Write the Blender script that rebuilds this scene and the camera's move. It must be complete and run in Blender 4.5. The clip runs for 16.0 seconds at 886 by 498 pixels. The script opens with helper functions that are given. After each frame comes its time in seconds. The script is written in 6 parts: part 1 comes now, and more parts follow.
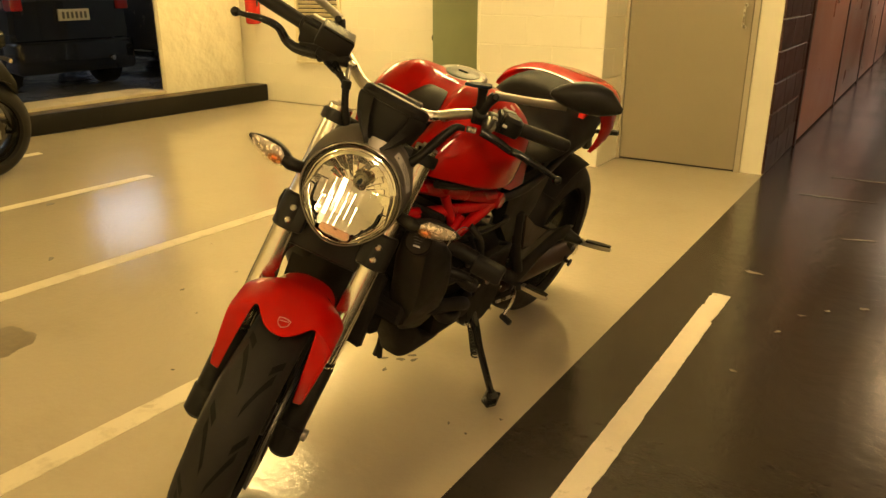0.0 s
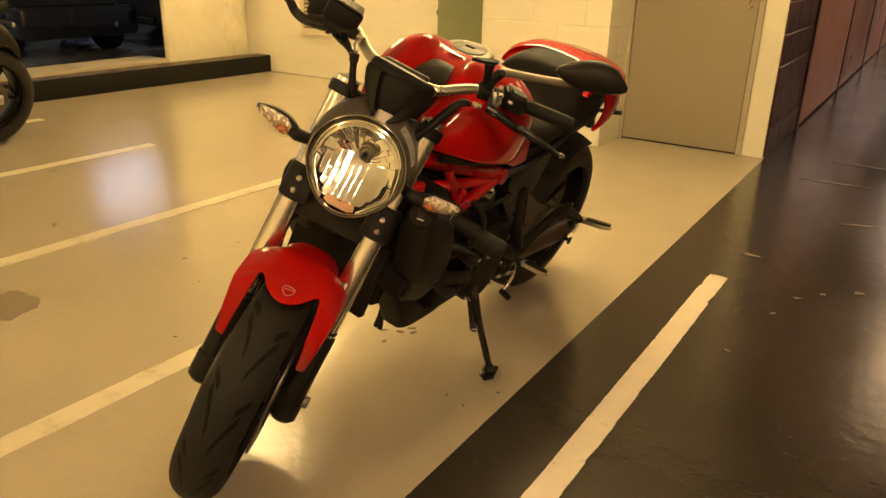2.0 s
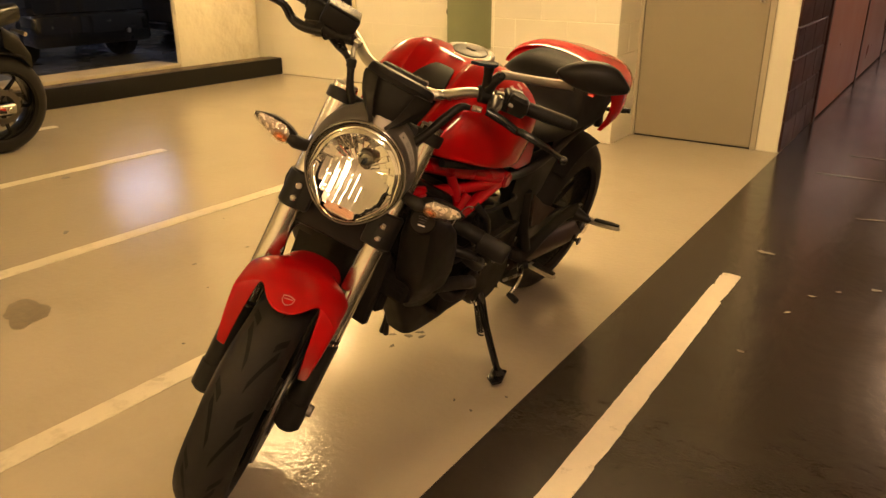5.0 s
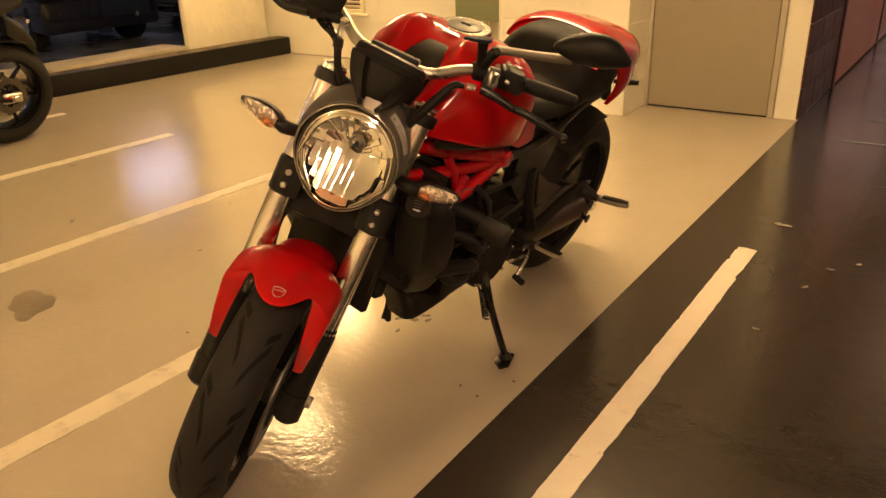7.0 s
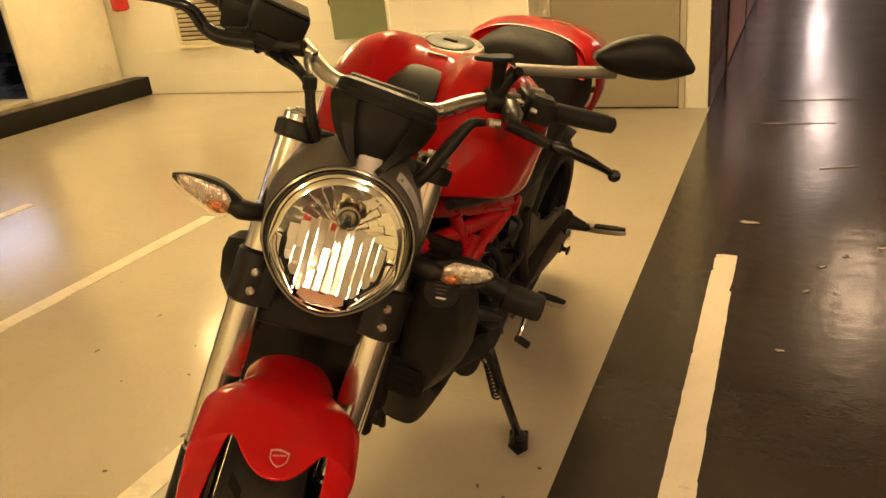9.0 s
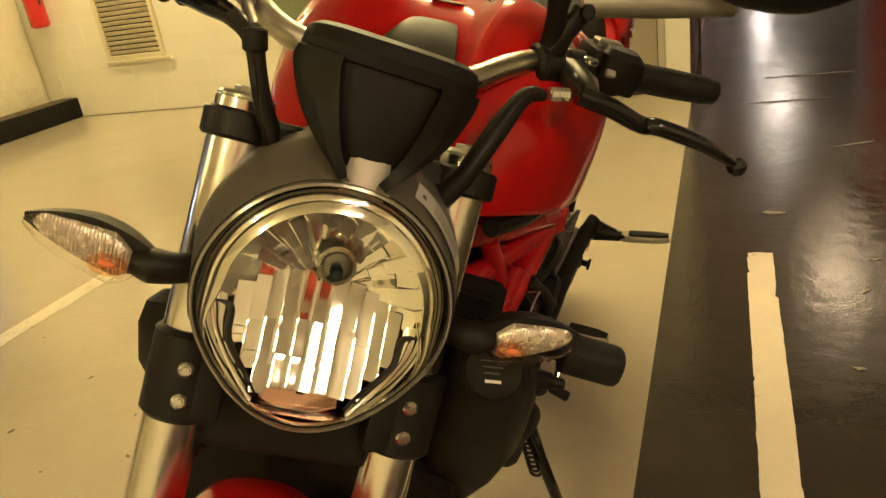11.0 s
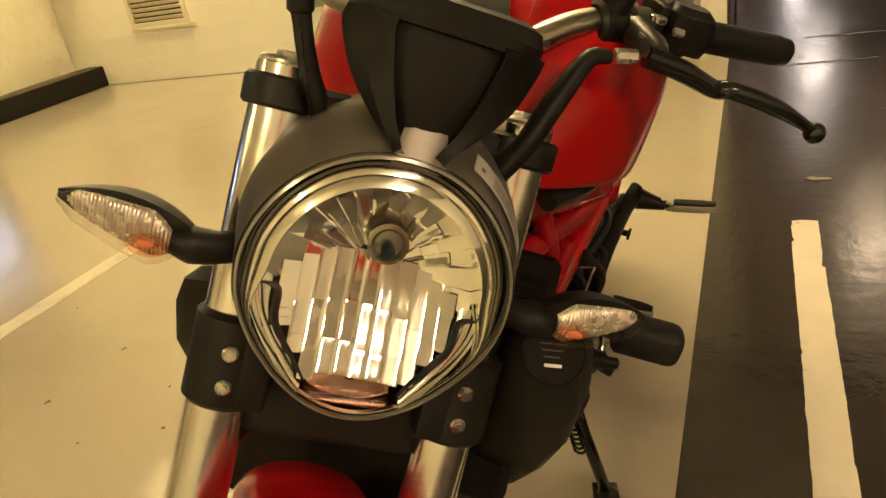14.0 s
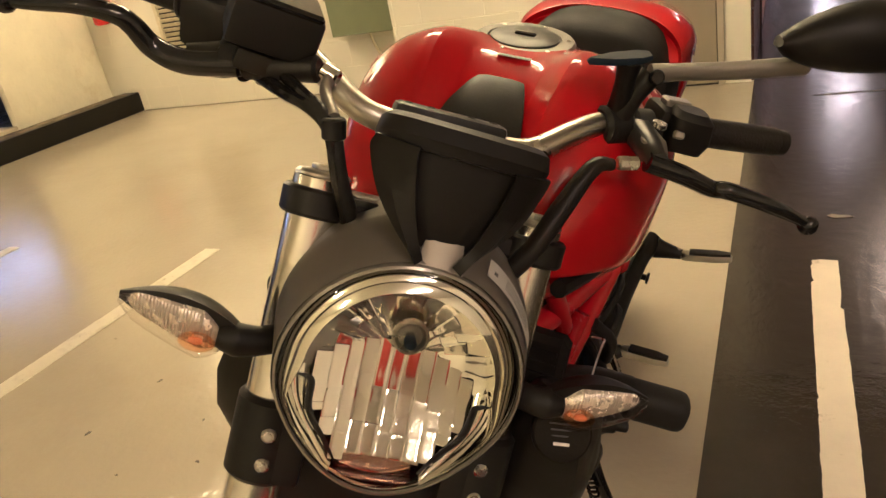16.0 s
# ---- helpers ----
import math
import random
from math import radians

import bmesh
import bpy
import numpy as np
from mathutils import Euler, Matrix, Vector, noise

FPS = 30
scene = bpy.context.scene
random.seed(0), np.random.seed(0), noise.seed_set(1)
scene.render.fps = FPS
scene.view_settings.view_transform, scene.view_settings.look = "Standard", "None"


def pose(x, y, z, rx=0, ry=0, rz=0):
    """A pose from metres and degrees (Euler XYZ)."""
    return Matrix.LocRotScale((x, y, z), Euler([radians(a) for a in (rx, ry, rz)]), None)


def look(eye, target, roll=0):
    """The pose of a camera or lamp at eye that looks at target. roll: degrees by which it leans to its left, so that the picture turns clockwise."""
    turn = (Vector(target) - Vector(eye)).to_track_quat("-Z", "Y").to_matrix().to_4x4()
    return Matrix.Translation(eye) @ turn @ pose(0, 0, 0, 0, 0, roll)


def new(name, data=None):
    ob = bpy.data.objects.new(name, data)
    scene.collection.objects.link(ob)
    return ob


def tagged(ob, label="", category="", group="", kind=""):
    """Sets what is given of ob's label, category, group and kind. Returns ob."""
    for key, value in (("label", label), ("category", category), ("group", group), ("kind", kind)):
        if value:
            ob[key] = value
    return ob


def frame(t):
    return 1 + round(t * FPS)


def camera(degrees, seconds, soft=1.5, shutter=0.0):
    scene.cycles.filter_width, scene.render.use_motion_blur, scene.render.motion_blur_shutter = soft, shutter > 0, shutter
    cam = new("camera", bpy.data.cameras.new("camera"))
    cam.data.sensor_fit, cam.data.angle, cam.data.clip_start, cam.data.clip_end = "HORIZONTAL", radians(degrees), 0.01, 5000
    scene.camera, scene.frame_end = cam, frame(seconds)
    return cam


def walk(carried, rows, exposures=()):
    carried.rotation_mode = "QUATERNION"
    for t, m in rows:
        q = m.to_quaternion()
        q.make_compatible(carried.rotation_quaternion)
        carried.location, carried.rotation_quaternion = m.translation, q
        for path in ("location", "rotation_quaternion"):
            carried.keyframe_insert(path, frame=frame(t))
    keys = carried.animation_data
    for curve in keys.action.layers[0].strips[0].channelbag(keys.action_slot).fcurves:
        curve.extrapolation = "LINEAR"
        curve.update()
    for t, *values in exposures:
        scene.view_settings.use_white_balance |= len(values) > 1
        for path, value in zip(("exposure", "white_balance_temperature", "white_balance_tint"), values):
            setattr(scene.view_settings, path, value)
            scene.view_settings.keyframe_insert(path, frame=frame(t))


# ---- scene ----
cam = camera(60.8, 16.0)
PATH = [
    (0, (-0.027, -0.007, 1.226), (-1.044, 1.58, 0.557), -0.0),
    (0.5, (-0.029, -0.014, 1.223), (-1.05, 1.561, 0.534), 0.7),
    (1, (-0.021, -0.024, 1.226), (-1.042, 1.544, 0.521), 0.9),
    (1.5, (-0.022, -0.029, 1.227), (-1.032, 1.541, 0.509), 1.2),
    (2, (-0.021, -0.033, 1.228), (-1.023, 1.538, 0.501), 1.4),
    (2.5, (-0.022, -0.028, 1.228), (-1.017, 1.543, 0.492), 1.5),
    (3, (-0.016, -0.027, 1.23), (-1.025, 1.536, 0.497), 1.4),
    (3.5, (-0.013, -0.023, 1.233), (-1.03, 1.535, 0.5), 1.2),
    (4, (-0.012, -0.017, 1.233), (-1.035, 1.54, 0.506), 0.9),
    (4.5, (-0.008, -0.012, 1.235), (-1.035, 1.542, 0.506), 0.5),
    (6.8, (-0.004, 0.085, 1.242), (-1.078, 1.583, 0.467), -1.8),
    (7, (-0.002, 0.084, 1.234), (-1.068, 1.58, 0.443), -1.9),
    (7.5, (-0.017, 0.107, 1.249), (-1.096, 1.574, 0.42), -2.4),
    (8, (-0.077, 0.154, 1.248), (-1.153, 1.616, 0.409), -2.5),
    (8.5, (-0.26, 0.235, 1.246), (-1.171, 1.848, 0.491), -3.5),
    (8.7, (-0.346, 0.275, 1.23), (-1.184, 1.914, 0.447), -4.8),
    (10.8, (-0.717, 0.694, 1.09), (-1.451, 2.399, 0.344), -9.1),
    (11, (-0.716, 0.703, 1.08), (-1.415, 2.409, 0.304), -9.1),
    (11.5, (-0.718, 0.722, 1.072), (-1.391, 2.431, 0.28), -8.7),
    (12, (-0.728, 0.718, 1.074), (-1.484, 2.394, 0.285), -9.5),
    (12.5, (-0.741, 0.715, 1.077), (-1.539, 2.358, 0.262), -10.6),
    (13, (-0.748, 0.724, 1.071), (-1.528, 2.368, 0.24), -10.5),
    (13.5, (-0.756, 0.729, 1.074), (-1.528, 2.377, 0.244), -10.4),
    (14, (-0.76, 0.737, 1.074), (-1.516, 2.383, 0.228), -10.3),
    (14.5, (-0.751, 0.748, 1.089), (-1.472, 2.403, 0.229), -9.3),
    (15, (-0.745, 0.746, 1.093), (-1.448, 2.402, 0.219), -9.1),
    (15.5, (-0.741, 0.742, 1.114), (-1.457, 2.395, 0.245), -9.6),
    (16, (-0.727, 0.717, 1.166), (-1.549, 2.355, 0.365), -10.9),
]
LIGHT = [(0.0, -0.16, 7400, 14), (1.0, -0.18, 7050, 27), (2.5, -0.2, 7150, 22), (3.5, -0.2, 7100, 30), (4.5, -0.2, 6950, 32), (7.0, -0.16, 6950, 37), (8.0, -0.12, 6550, 37), (8.5, -0.12, 6550, 32), (10.8, -0.22, 6200, 13), (12.5, -0.2, 6150, 9), (14.5, -0.2, 5800, 21), (16.0, -0.22, 5300, 30)]
walk(cam, [(t, look(eye, target, roll)) for t, eye, target, roll in PATH], LIGHT)

from mathutils.bvhtree import BVHTree

# ---- world and lights ----
world = bpy.data.worlds.new("world")
scene.world = world
world.use_nodes = True
world.node_tree.nodes["Background"].inputs[0].default_value = (0.9, 0.75, 0.5, 1)
world.node_tree.nodes["Background"].inputs[1].default_value = 0.02

CEIL = 2.6
WARM = (1.0, 0.76, 0.31)
PALE = (1.0, 0.74, 0.43)
COOL = (0.55, 0.72, 1.0)


# ---- mesh helpers ----
def mesh_of(name, bm, mat, smooth=True):
    me = bpy.data.meshes.new(name)
    bmesh.ops.recalc_face_normals(bm, faces=bm.faces)
    bm.to_mesh(me)
    bm.free()
    if smooth:
        me.polygons.foreach_set("use_smooth", [True] * len(me.polygons))
        me.set_sharp_from_angle(angle=radians(35))
    for m in (mat if isinstance(mat, (list, tuple)) else [mat]):
        me.materials.append(m)
    return me


def part(name, bm, mat, parent, label="", smooth=True):
    ob = new(name, mesh_of(name, bm, mat, smooth))
    ob.parent = parent
    return tagged(ob, label)


def thing(name, bm, mat, label, category, group="", kind="", smooth=True):
    return tagged(new(name, mesh_of(name, bm, mat, smooth)), label, category, group, kind)


def empty(name, m, label, category, group="", kind=""):
    ob = new(name)
    ob.empty_display_size = 0.1
    ob.matrix_world = m
    return tagged(ob, label, category, group, kind)


def box(x0, y0, z0, x1, y1, z1, bevel=0.0, bm=None, seg=1):
    own = bmesh.new()
    bmesh.ops.create_cube(own, size=1)
    for v in own.verts:
        v.co = Vector(((x0 + x1) / 2 + v.co.x * (x1 - x0), (y0 + y1) / 2 + v.co.y * (y1 - y0), (z0 + z1) / 2 + v.co.z * (z1 - z0)))
    if bevel:
        bmesh.ops.bevel(own, geom=own.edges[:], offset=bevel, segments=seg, profile=0.5, affect="EDGES")
    return own if bm is None else merge(bm, own)


def merge(bm, own):
    tmp = bpy.data.meshes.new("tmp")
    own.to_mesh(tmp)
    own.free()
    bm.from_mesh(tmp)
    bpy.data.meshes.remove(tmp)
    return bm


def moved(bm, m):
    bmesh.ops.transform(bm, matrix=m, verts=bm.verts)
    return bm


def spline(points, n=8):
    """Points along a smooth curve through the given ones."""
    p = [Vector(q) for q in points]
    if len(p) < 3:
        return p
    p = [2 * p[0] - p[1], *p, 2 * p[-1] - p[-2]]
    out = []
    for i in range(1, len(p) - 2):
        a, b, c, d = p[i - 1:i + 3]
        for k in range(n):
            t = k / n
            out.append(0.5 * (2 * b + (c - a) * t + (2 * a - 5 * b + 4 * c - d) * t * t + (3 * b - a - 3 * c + d) * t ** 3))
    return out + [p[-2]]


def tube(points, r, sides=12, n=8, bm=None, smooth=True, flat=1.0):
    """A swept tube; r is one radius or one for each given point."""
    line = spline(points, n) if smooth else [Vector(q) for q in points]
    bm = bm or bmesh.new()
    rings, up = [], None
    for i, q in enumerate(line):
        way = (line[min(i + 1, len(line) - 1)] - line[max(i - 1, 0)]).normalized()
        if up is None:
            up = way.orthogonal().normalized()
        up = (up - way * up.dot(way)).normalized()
        side = way.cross(up)
        if isinstance(r, (list, tuple)):
            f = i / (len(line) - 1) * (len(r) - 1)
            k = min(int(f), len(r) - 2)
            rr = r[k] + (r[k + 1] - r[k]) * (f - k)
        else:
            rr = r
        rings.append([bm.verts.new(q + rr * (math.cos(a) * up + flat * math.sin(a) * side)) for a in (2 * math.pi * s / sides for s in range(sides))])
    for a, b in zip(rings, rings[1:]):
        for s in range(sides):
            bm.faces.new((a[s], a[(s + 1) % sides], b[(s + 1) % sides], b[s]))
    bm.faces.new(rings[0][::-1])
    bm.faces.new(rings[-1])
    return bm


def loft(rings, closed=True, caps=True, bm=None):
    bm = bm or bmesh.new()
    vs = [[bm.verts.new(q) for q in ring] for ring in rings]
    n = len(vs[0])
    for a, b in zip(vs, vs[1:]):
        for s in range(n if closed else n - 1):
            bm.faces.new((a[s], a[(s + 1) % n], b[(s + 1) % n], b[s]))
    if caps and closed:
        bm.faces.new(vs[0][::-1])
        bm.faces.new(vs[-1])
    return bm


def lathe(profile, sides=32, bm=None, close=True):
    """Turns (radius, height) pairs about the z axis."""
    bm = bm or bmesh.new()
    rings = []
    for r, z in profile:
        rings.append([bm.verts.new((r * math.cos(a), r * math.sin(a), z)) for a in (2 * math.pi * s / sides for s in range(sides))])
    for a, b in zip(rings, rings[1:]):
        for s in range(sides):
            bm.faces.new((a[s], a[(s + 1) % sides], b[(s + 1) % sides], b[s]))
    if close:
        if profile[0][0] > 1e-6:
            bm.faces.new(rings[0][::-1])
        if profile[-1][0] > 1e-6:
            bm.faces.new(rings[-1])
    bmesh.ops.remove_doubles(bm, verts=bm.verts, dist=1e-6)
    return bm


def along(a, b):
    """The turn and shift that takes the z axis to the way from a to b."""
    a, b = Vector(a), Vector(b)
    return Matrix.Translation(a) @ (b - a).to_track_quat("Z", "Y").to_matrix().to_4x4()


def rod(a, b, r, sides=16, bevel=0.002, bm=None, r2=None):
    h = (Vector(b) - Vector(a)).length
    r2 = r if r2 is None else r2
    e = min(bevel, r * 0.45)
    own = lathe([(r - e, 0), (r, e), (r2, h - e), (r2 - e, h)], sides)
    moved(own, along(a, b))
    return own if bm is None else merge(bm, own)


def plate(outline, thick, m=None, bevel=0.0):
    """A flat plate in the xy plane from its outline."""
    bm = bmesh.new()
    f = bm.faces.new([bm.verts.new((x, y, 0)) for x, y in outline])
    got = bmesh.ops.extrude_face_region(bm, geom=[f])
    bmesh.ops.translate(bm, vec=(0, 0, thick), verts=[v for v in got["geom"] if isinstance(v, bmesh.types.BMVert)])
    if bevel:
        bmesh.ops.bevel(bm, geom=[e for e in bm.edges if len(e.link_faces) == 2 and e.calc_face_angle() > 0.6], offset=bevel, segments=2, profile=0.5, affect="EDGES")
    return moved(bm, m) if m else bm


def mirrored(bm):
    for v in bm.verts:
        v.co.x = -v.co.x
    return bm


def subdivided(ob, levels=2):
    mod = ob.modifiers.new("smooth", "SUBSURF")
    mod.levels = mod.render_levels = levels
    return ob


# ---- materials ----
def material(name, base, rough=0.5, metal=0.0, vary=0.12, scale=8.0, fine=120.0, bump=0.05, depth=0.002, coat=0.0, rough_vary=0.1, stain=None, spec=0.5, wave=0.0, wave_scale=2.0):
    """A Principled surface with variation at two scales, in metres."""
    m = bpy.data.materials.new(name)
    m.use_nodes = True
    nt = m.node_tree
    n, l = nt.nodes, nt.links
    p = n["Principled BSDF"]
    tc = n.new("ShaderNodeTexCoord")
    big = n.new("ShaderNodeTexNoise")
    big.inputs["Scale"].default_value, big.inputs["Detail"].default_value, big.inputs["Roughness"].default_value = scale, 6, 0.6
    small = n.new("ShaderNodeTexNoise")
    small.inputs["Scale"].default_value, small.inputs["Detail"].default_value = fine, 4
    l.new(tc.outputs["Object"], big.inputs["Vector"])
    l.new(tc.outputs["Object"], small.inputs["Vector"])
    ramp = n.new("ShaderNodeMix")
    ramp.data_type = "RGBA"
    lo = tuple(c * (1 - vary) for c in base)
    hi = tuple(min(1, c * (1 + vary)) for c in base)
    ramp.inputs[6].default_value, ramp.inputs[7].default_value = (*lo, 1), (*hi, 1)
    add = n.new("ShaderNodeMath")
    add.operation = "MULTIPLY_ADD"
    add.inputs[1].default_value = 0.4
    l.new(small.outputs["Fac"], add.inputs[0])
    sub = n.new("ShaderNodeMath")
    sub.operation = "MULTIPLY_ADD"
    sub.inputs[1].default_value, sub.inputs[2].default_value = 1.6, -0.5
    l.new(big.outputs["Fac"], sub.inputs[0])
    l.new(sub.outputs[0], add.inputs[2])
    l.new(add.outputs[0], ramp.inputs[0])
    colour = ramp.outputs[2]
    if stain:
        tint, size, low, high = stain
        third = n.new("ShaderNodeTexNoise")
        third.inputs["Scale"].default_value, third.inputs["Detail"].default_value, third.inputs["Roughness"].default_value = size, 8, 0.7
        l.new(tc.outputs["Object"], third.inputs["Vector"])
        mr = n.new("ShaderNodeMapRange")
        mr.inputs[1].default_value, mr.inputs[2].default_value = low, high
        l.new(third.outputs["Fac"], mr.inputs[0])
        mx = n.new("ShaderNodeMix")
        mx.data_type = "RGBA"
        mx.inputs[7].default_value = (*tint, 1)
        l.new(mr.outputs[0], mx.inputs[0])
        l.new(colour, mx.inputs[6])
        colour = mx.outputs[2]
    l.new(colour, p.inputs["Base Color"])
    rr = n.new("ShaderNodeMapRange")
    rr.inputs[3].default_value, rr.inputs[4].default_value = max(0.02, rough - rough_vary), min(1, rough + rough_vary)
    rr.inputs[1].default_value, rr.inputs[2].default_value = 0.3, 0.7
    l.new(big.outputs["Fac"], rr.inputs[0])
    l.new(rr.outputs[0], p.inputs["Roughness"])
    p.inputs["Metallic"].default_value = metal
    p.inputs["Coat Weight"].default_value = coat
    p.inputs["Coat Roughness"].default_value = 0.04
    p.inputs["Specular IOR Level"].default_value = spec
    b = n.new("ShaderNodeBump")
    b.inputs["Strength"].default_value, b.inputs["Distance"].default_value = bump, depth
    l.new(small.outputs["Fac"], b.inputs["Height"])
    last = b
    if wave:
        wn = n.new("ShaderNodeTexNoise")
        wn.inputs["Scale"].default_value, wn.inputs["Detail"].default_value = wave_scale, 3
        l.new(tc.outputs["Object"], wn.inputs["Vector"])
        b2 = n.new("ShaderNodeBump")
        b2.inputs["Strength"].default_value, b2.inputs["Distance"].default_value = 1.0, wave
        l.new(wn.outputs["Fac"], b2.inputs["Height"])
        l.new(b.outputs["Normal"], b2.inputs["Normal"])
        last = b2
    l.new(last.outputs["Normal"], p.inputs["Normal"])
    return m


def clear(name, tint=(1, 1, 1), gloss=0.03, rough=0.02, bump=0.0, scale=60.0):
    """A thin clear shell: straight through, with a Fresnel gloss."""
    m = bpy.data.materials.new(name)
    m.use_nodes = True
    n, l = m.node_tree.nodes, m.node_tree.links
    n.clear()
    out, mix = n.new("ShaderNodeOutputMaterial"), n.new("ShaderNodeMixShader")
    tr, gl, fr = n.new("ShaderNodeBsdfTransparent"), n.new("ShaderNodeBsdfGlossy"), n.new("ShaderNodeLayerWeight")
    tr.inputs[0].default_value = (*tint, 1)
    gl.inputs["Roughness"].default_value = rough
    power, grow = n.new("ShaderNodeMath"), n.new("ShaderNodeMath")
    power.operation, grow.operation = "POWER", "MULTIPLY_ADD"
    fr.inputs["Blend"].default_value = 0.5
    power.inputs[1].default_value = 4.5
    grow.inputs[1].default_value, grow.inputs[2].default_value = 0.85, gloss
    l.new(fr.outputs["Facing"], power.inputs[0])
    l.new(power.outputs[0], grow.inputs[0])
    l.new(grow.outputs[0], mix.inputs[0])
    l.new(tr.outputs[0], mix.inputs[1])
    l.new(gl.outputs[0], mix.inputs[2])
    l.new(mix.outputs[0], out.inputs[0])
    if bump:
        b, w, tc = n.new("ShaderNodeBump"), n.new("ShaderNodeTexWave"), n.new("ShaderNodeTexCoord")
        w.inputs["Scale"].default_value = scale
        l.new(tc.outputs["Object"], w.inputs["Vector"])
        b.inputs["Strength"].default_value, b.inputs["Distance"].default_value = bump, 0.002
        l.new(w.outputs["Fac"], b.inputs["Height"])
        l.new(b.outputs[0], gl.inputs["Normal"])
        l.new(b.outputs[0], fr.inputs["Normal"])
    return m


def glowing(name, colour, strength):
    m = bpy.data.materials.new(name)
    m.use_nodes = True
    p = m.node_tree.nodes["Principled BSDF"]
    p.inputs["Base Color"].default_value = (0.8, 0.8, 0.8, 1)
    p.inputs["Emission Color"].default_value = (*colour, 1)
    p.inputs["Emission Strength"].default_value = strength
    return m


M = {}
M["floor"] = material("beige_floor_paint", (0.435, 0.38, 0.30), 0.105, spec=0.46, vary=0.05, scale=1.3, fine=90, bump=0.10, rough_vary=0.04, stain=((0.37, 0.315, 0.24), 1.6, 0.50, 0.95), wave=0.0012, wave_scale=38.0)
M["asphalt"] = material("dark_floor_paint", (0.030, 0.024, 0.020), 0.19, vary=0.16, scale=1.6, fine=110, bump=0.2, rough_vary=0.06, stain=((0.05, 0.041, 0.035), 1.8, 0.5, 0.95), wave=0.0015, wave_scale=17.0)
M["line"] = material("line_paint", (0.74, 0.66, 0.56), 0.5, vary=0.08, scale=9, fine=140, bump=0.08, stain=((0.42, 0.36, 0.28), 14, 0.60, 0.72))
M["faint_line"] = material("worn_line_paint", (0.66, 0.60, 0.48), 0.35, vary=0.07, scale=7, fine=120, bump=0.05, stain=((0.52, 0.46, 0.36), 9, 0.52, 0.66))
M["wall"] = material("cream_wall_paint", (0.80, 0.77, 0.66), 0.55, vary=0.04, scale=2.5, fine=60, bump=0.12, stain=((0.68, 0.62, 0.47), 1.7, 0.60, 0.82))
M["plaster"] = material("rough_plaster", (0.70, 0.655, 0.52), 0.7, vary=0.09, scale=3, fine=45, bump=0.35, depth=0.004, stain=((0.55, 0.47, 0.32), 2.4, 0.55, 0.75), wave=0.035, wave_scale=5)
M["sill"] = material("tan_sill_paint", (0.44, 0.385, 0.28), 0.7, vary=0.1, scale=3, fine=60, bump=0.2, stain=((0.28, 0.23, 0.16), 3.0, 0.5, 0.75))
M["ceiling"] = material("ceiling_concrete", (0.80, 0.77, 0.68), 0.8, vary=0.06, scale=1.5)
M["kerb"] = material("black_kerb_paint", (0.0075, 0.0065, 0.006), 0.45, vary=0.3, scale=5, fine=60, bump=0.2, spec=0.22, stain=((0.06, 0.055, 0.05), 6, 0.68, 0.76))
M["door"] = material("grey_green_door_paint", (0.29, 0.25, 0.19), 0.42, vary=0.05, scale=1.4, fine=80, bump=0.05)
M["frame"] = material("door_frame_paint", (0.42, 0.375, 0.30), 0.4, vary=0.05, scale=3, fine=80)
M["maroon"] = material("maroon_block_paint", (0.065, 0.022, 0.022), 0.4, vary=0.2, scale=4, fine=50, bump=0.3, stain=((0.14, 0.07, 0.06), 5, 0.62, 0.75))
M["pinkdoor"] = material("dusty_pink_door_paint", (0.52, 0.235, 0.175), 0.34, vary=0.06, scale=1.5, fine=60, bump=0.01)
M["redpaint"] = material("red_wall_paint", (0.55, 0.05, 0.025), 0.4, vary=0.08, scale=2, fine=60)
M["mortar"] = material("pale_joint", (0.79, 0.755, 0.64), 0.8, vary=0.08, scale=8)
M["dark_mortar"] = material("pale_pink_joint", (0.30, 0.17, 0.15), 0.8, vary=0.2, scale=8)
M["box"] = material("green_grey_box_paint", (0.22, 0.25, 0.15), 0.4, vary=0.06, scale=5, fine=90)
M["vent"] = material("cream_metal", (0.70, 0.64, 0.47), 0.45, vary=0.05, scale=6)
M["dark"] = material("dark_gap", (0.02, 0.018, 0.015), 0.8)
M["extinguisher"] = material("red_enamel", (0.5, 0.02, 0.015), 0.2, vary=0.05, coat=0.5)
M["dust"] = material("brown_dust", (0.15, 0.115, 0.075), 0.9, vary=0.35, scale=9, fine=160, bump=0.2, stain=((0.04, 0.032, 0.024), 7, 0.45, 0.6))
M["oil"] = material("oil_stain", (0.20, 0.165, 0.12), 0.45, vary=0.35, scale=30, fine=200, bump=0.05)

M["red"] = material("red_lacquer", (0.44, 0.0035, 0.0035), 0.5, vary=0.03, scale=4, fine=400, bump=0.0, coat=0.75, rough_vary=0.03, spec=0.06)
M["redframe"] = material("red_frame_paint", (0.42, 0.004, 0.009), 0.28, vary=0.05, scale=9, fine=300, bump=0.02, coat=0.4)
M["black"] = material("satin_black_plastic", (0.0105, 0.0096, 0.0085), 0.46, vary=0.2, scale=14, fine=500, bump=0.06, spec=0.26)
M["gloss"] = material("gloss_black", (0.010, 0.010, 0.010), 0.16, vary=0.1, scale=14, fine=300, bump=0.0)
M["rubber"] = material("black_rubber", (0.013, 0.012, 0.011), 0.60, vary=0.25, scale=20, fine=350, bump=0.15, spec=0.3)
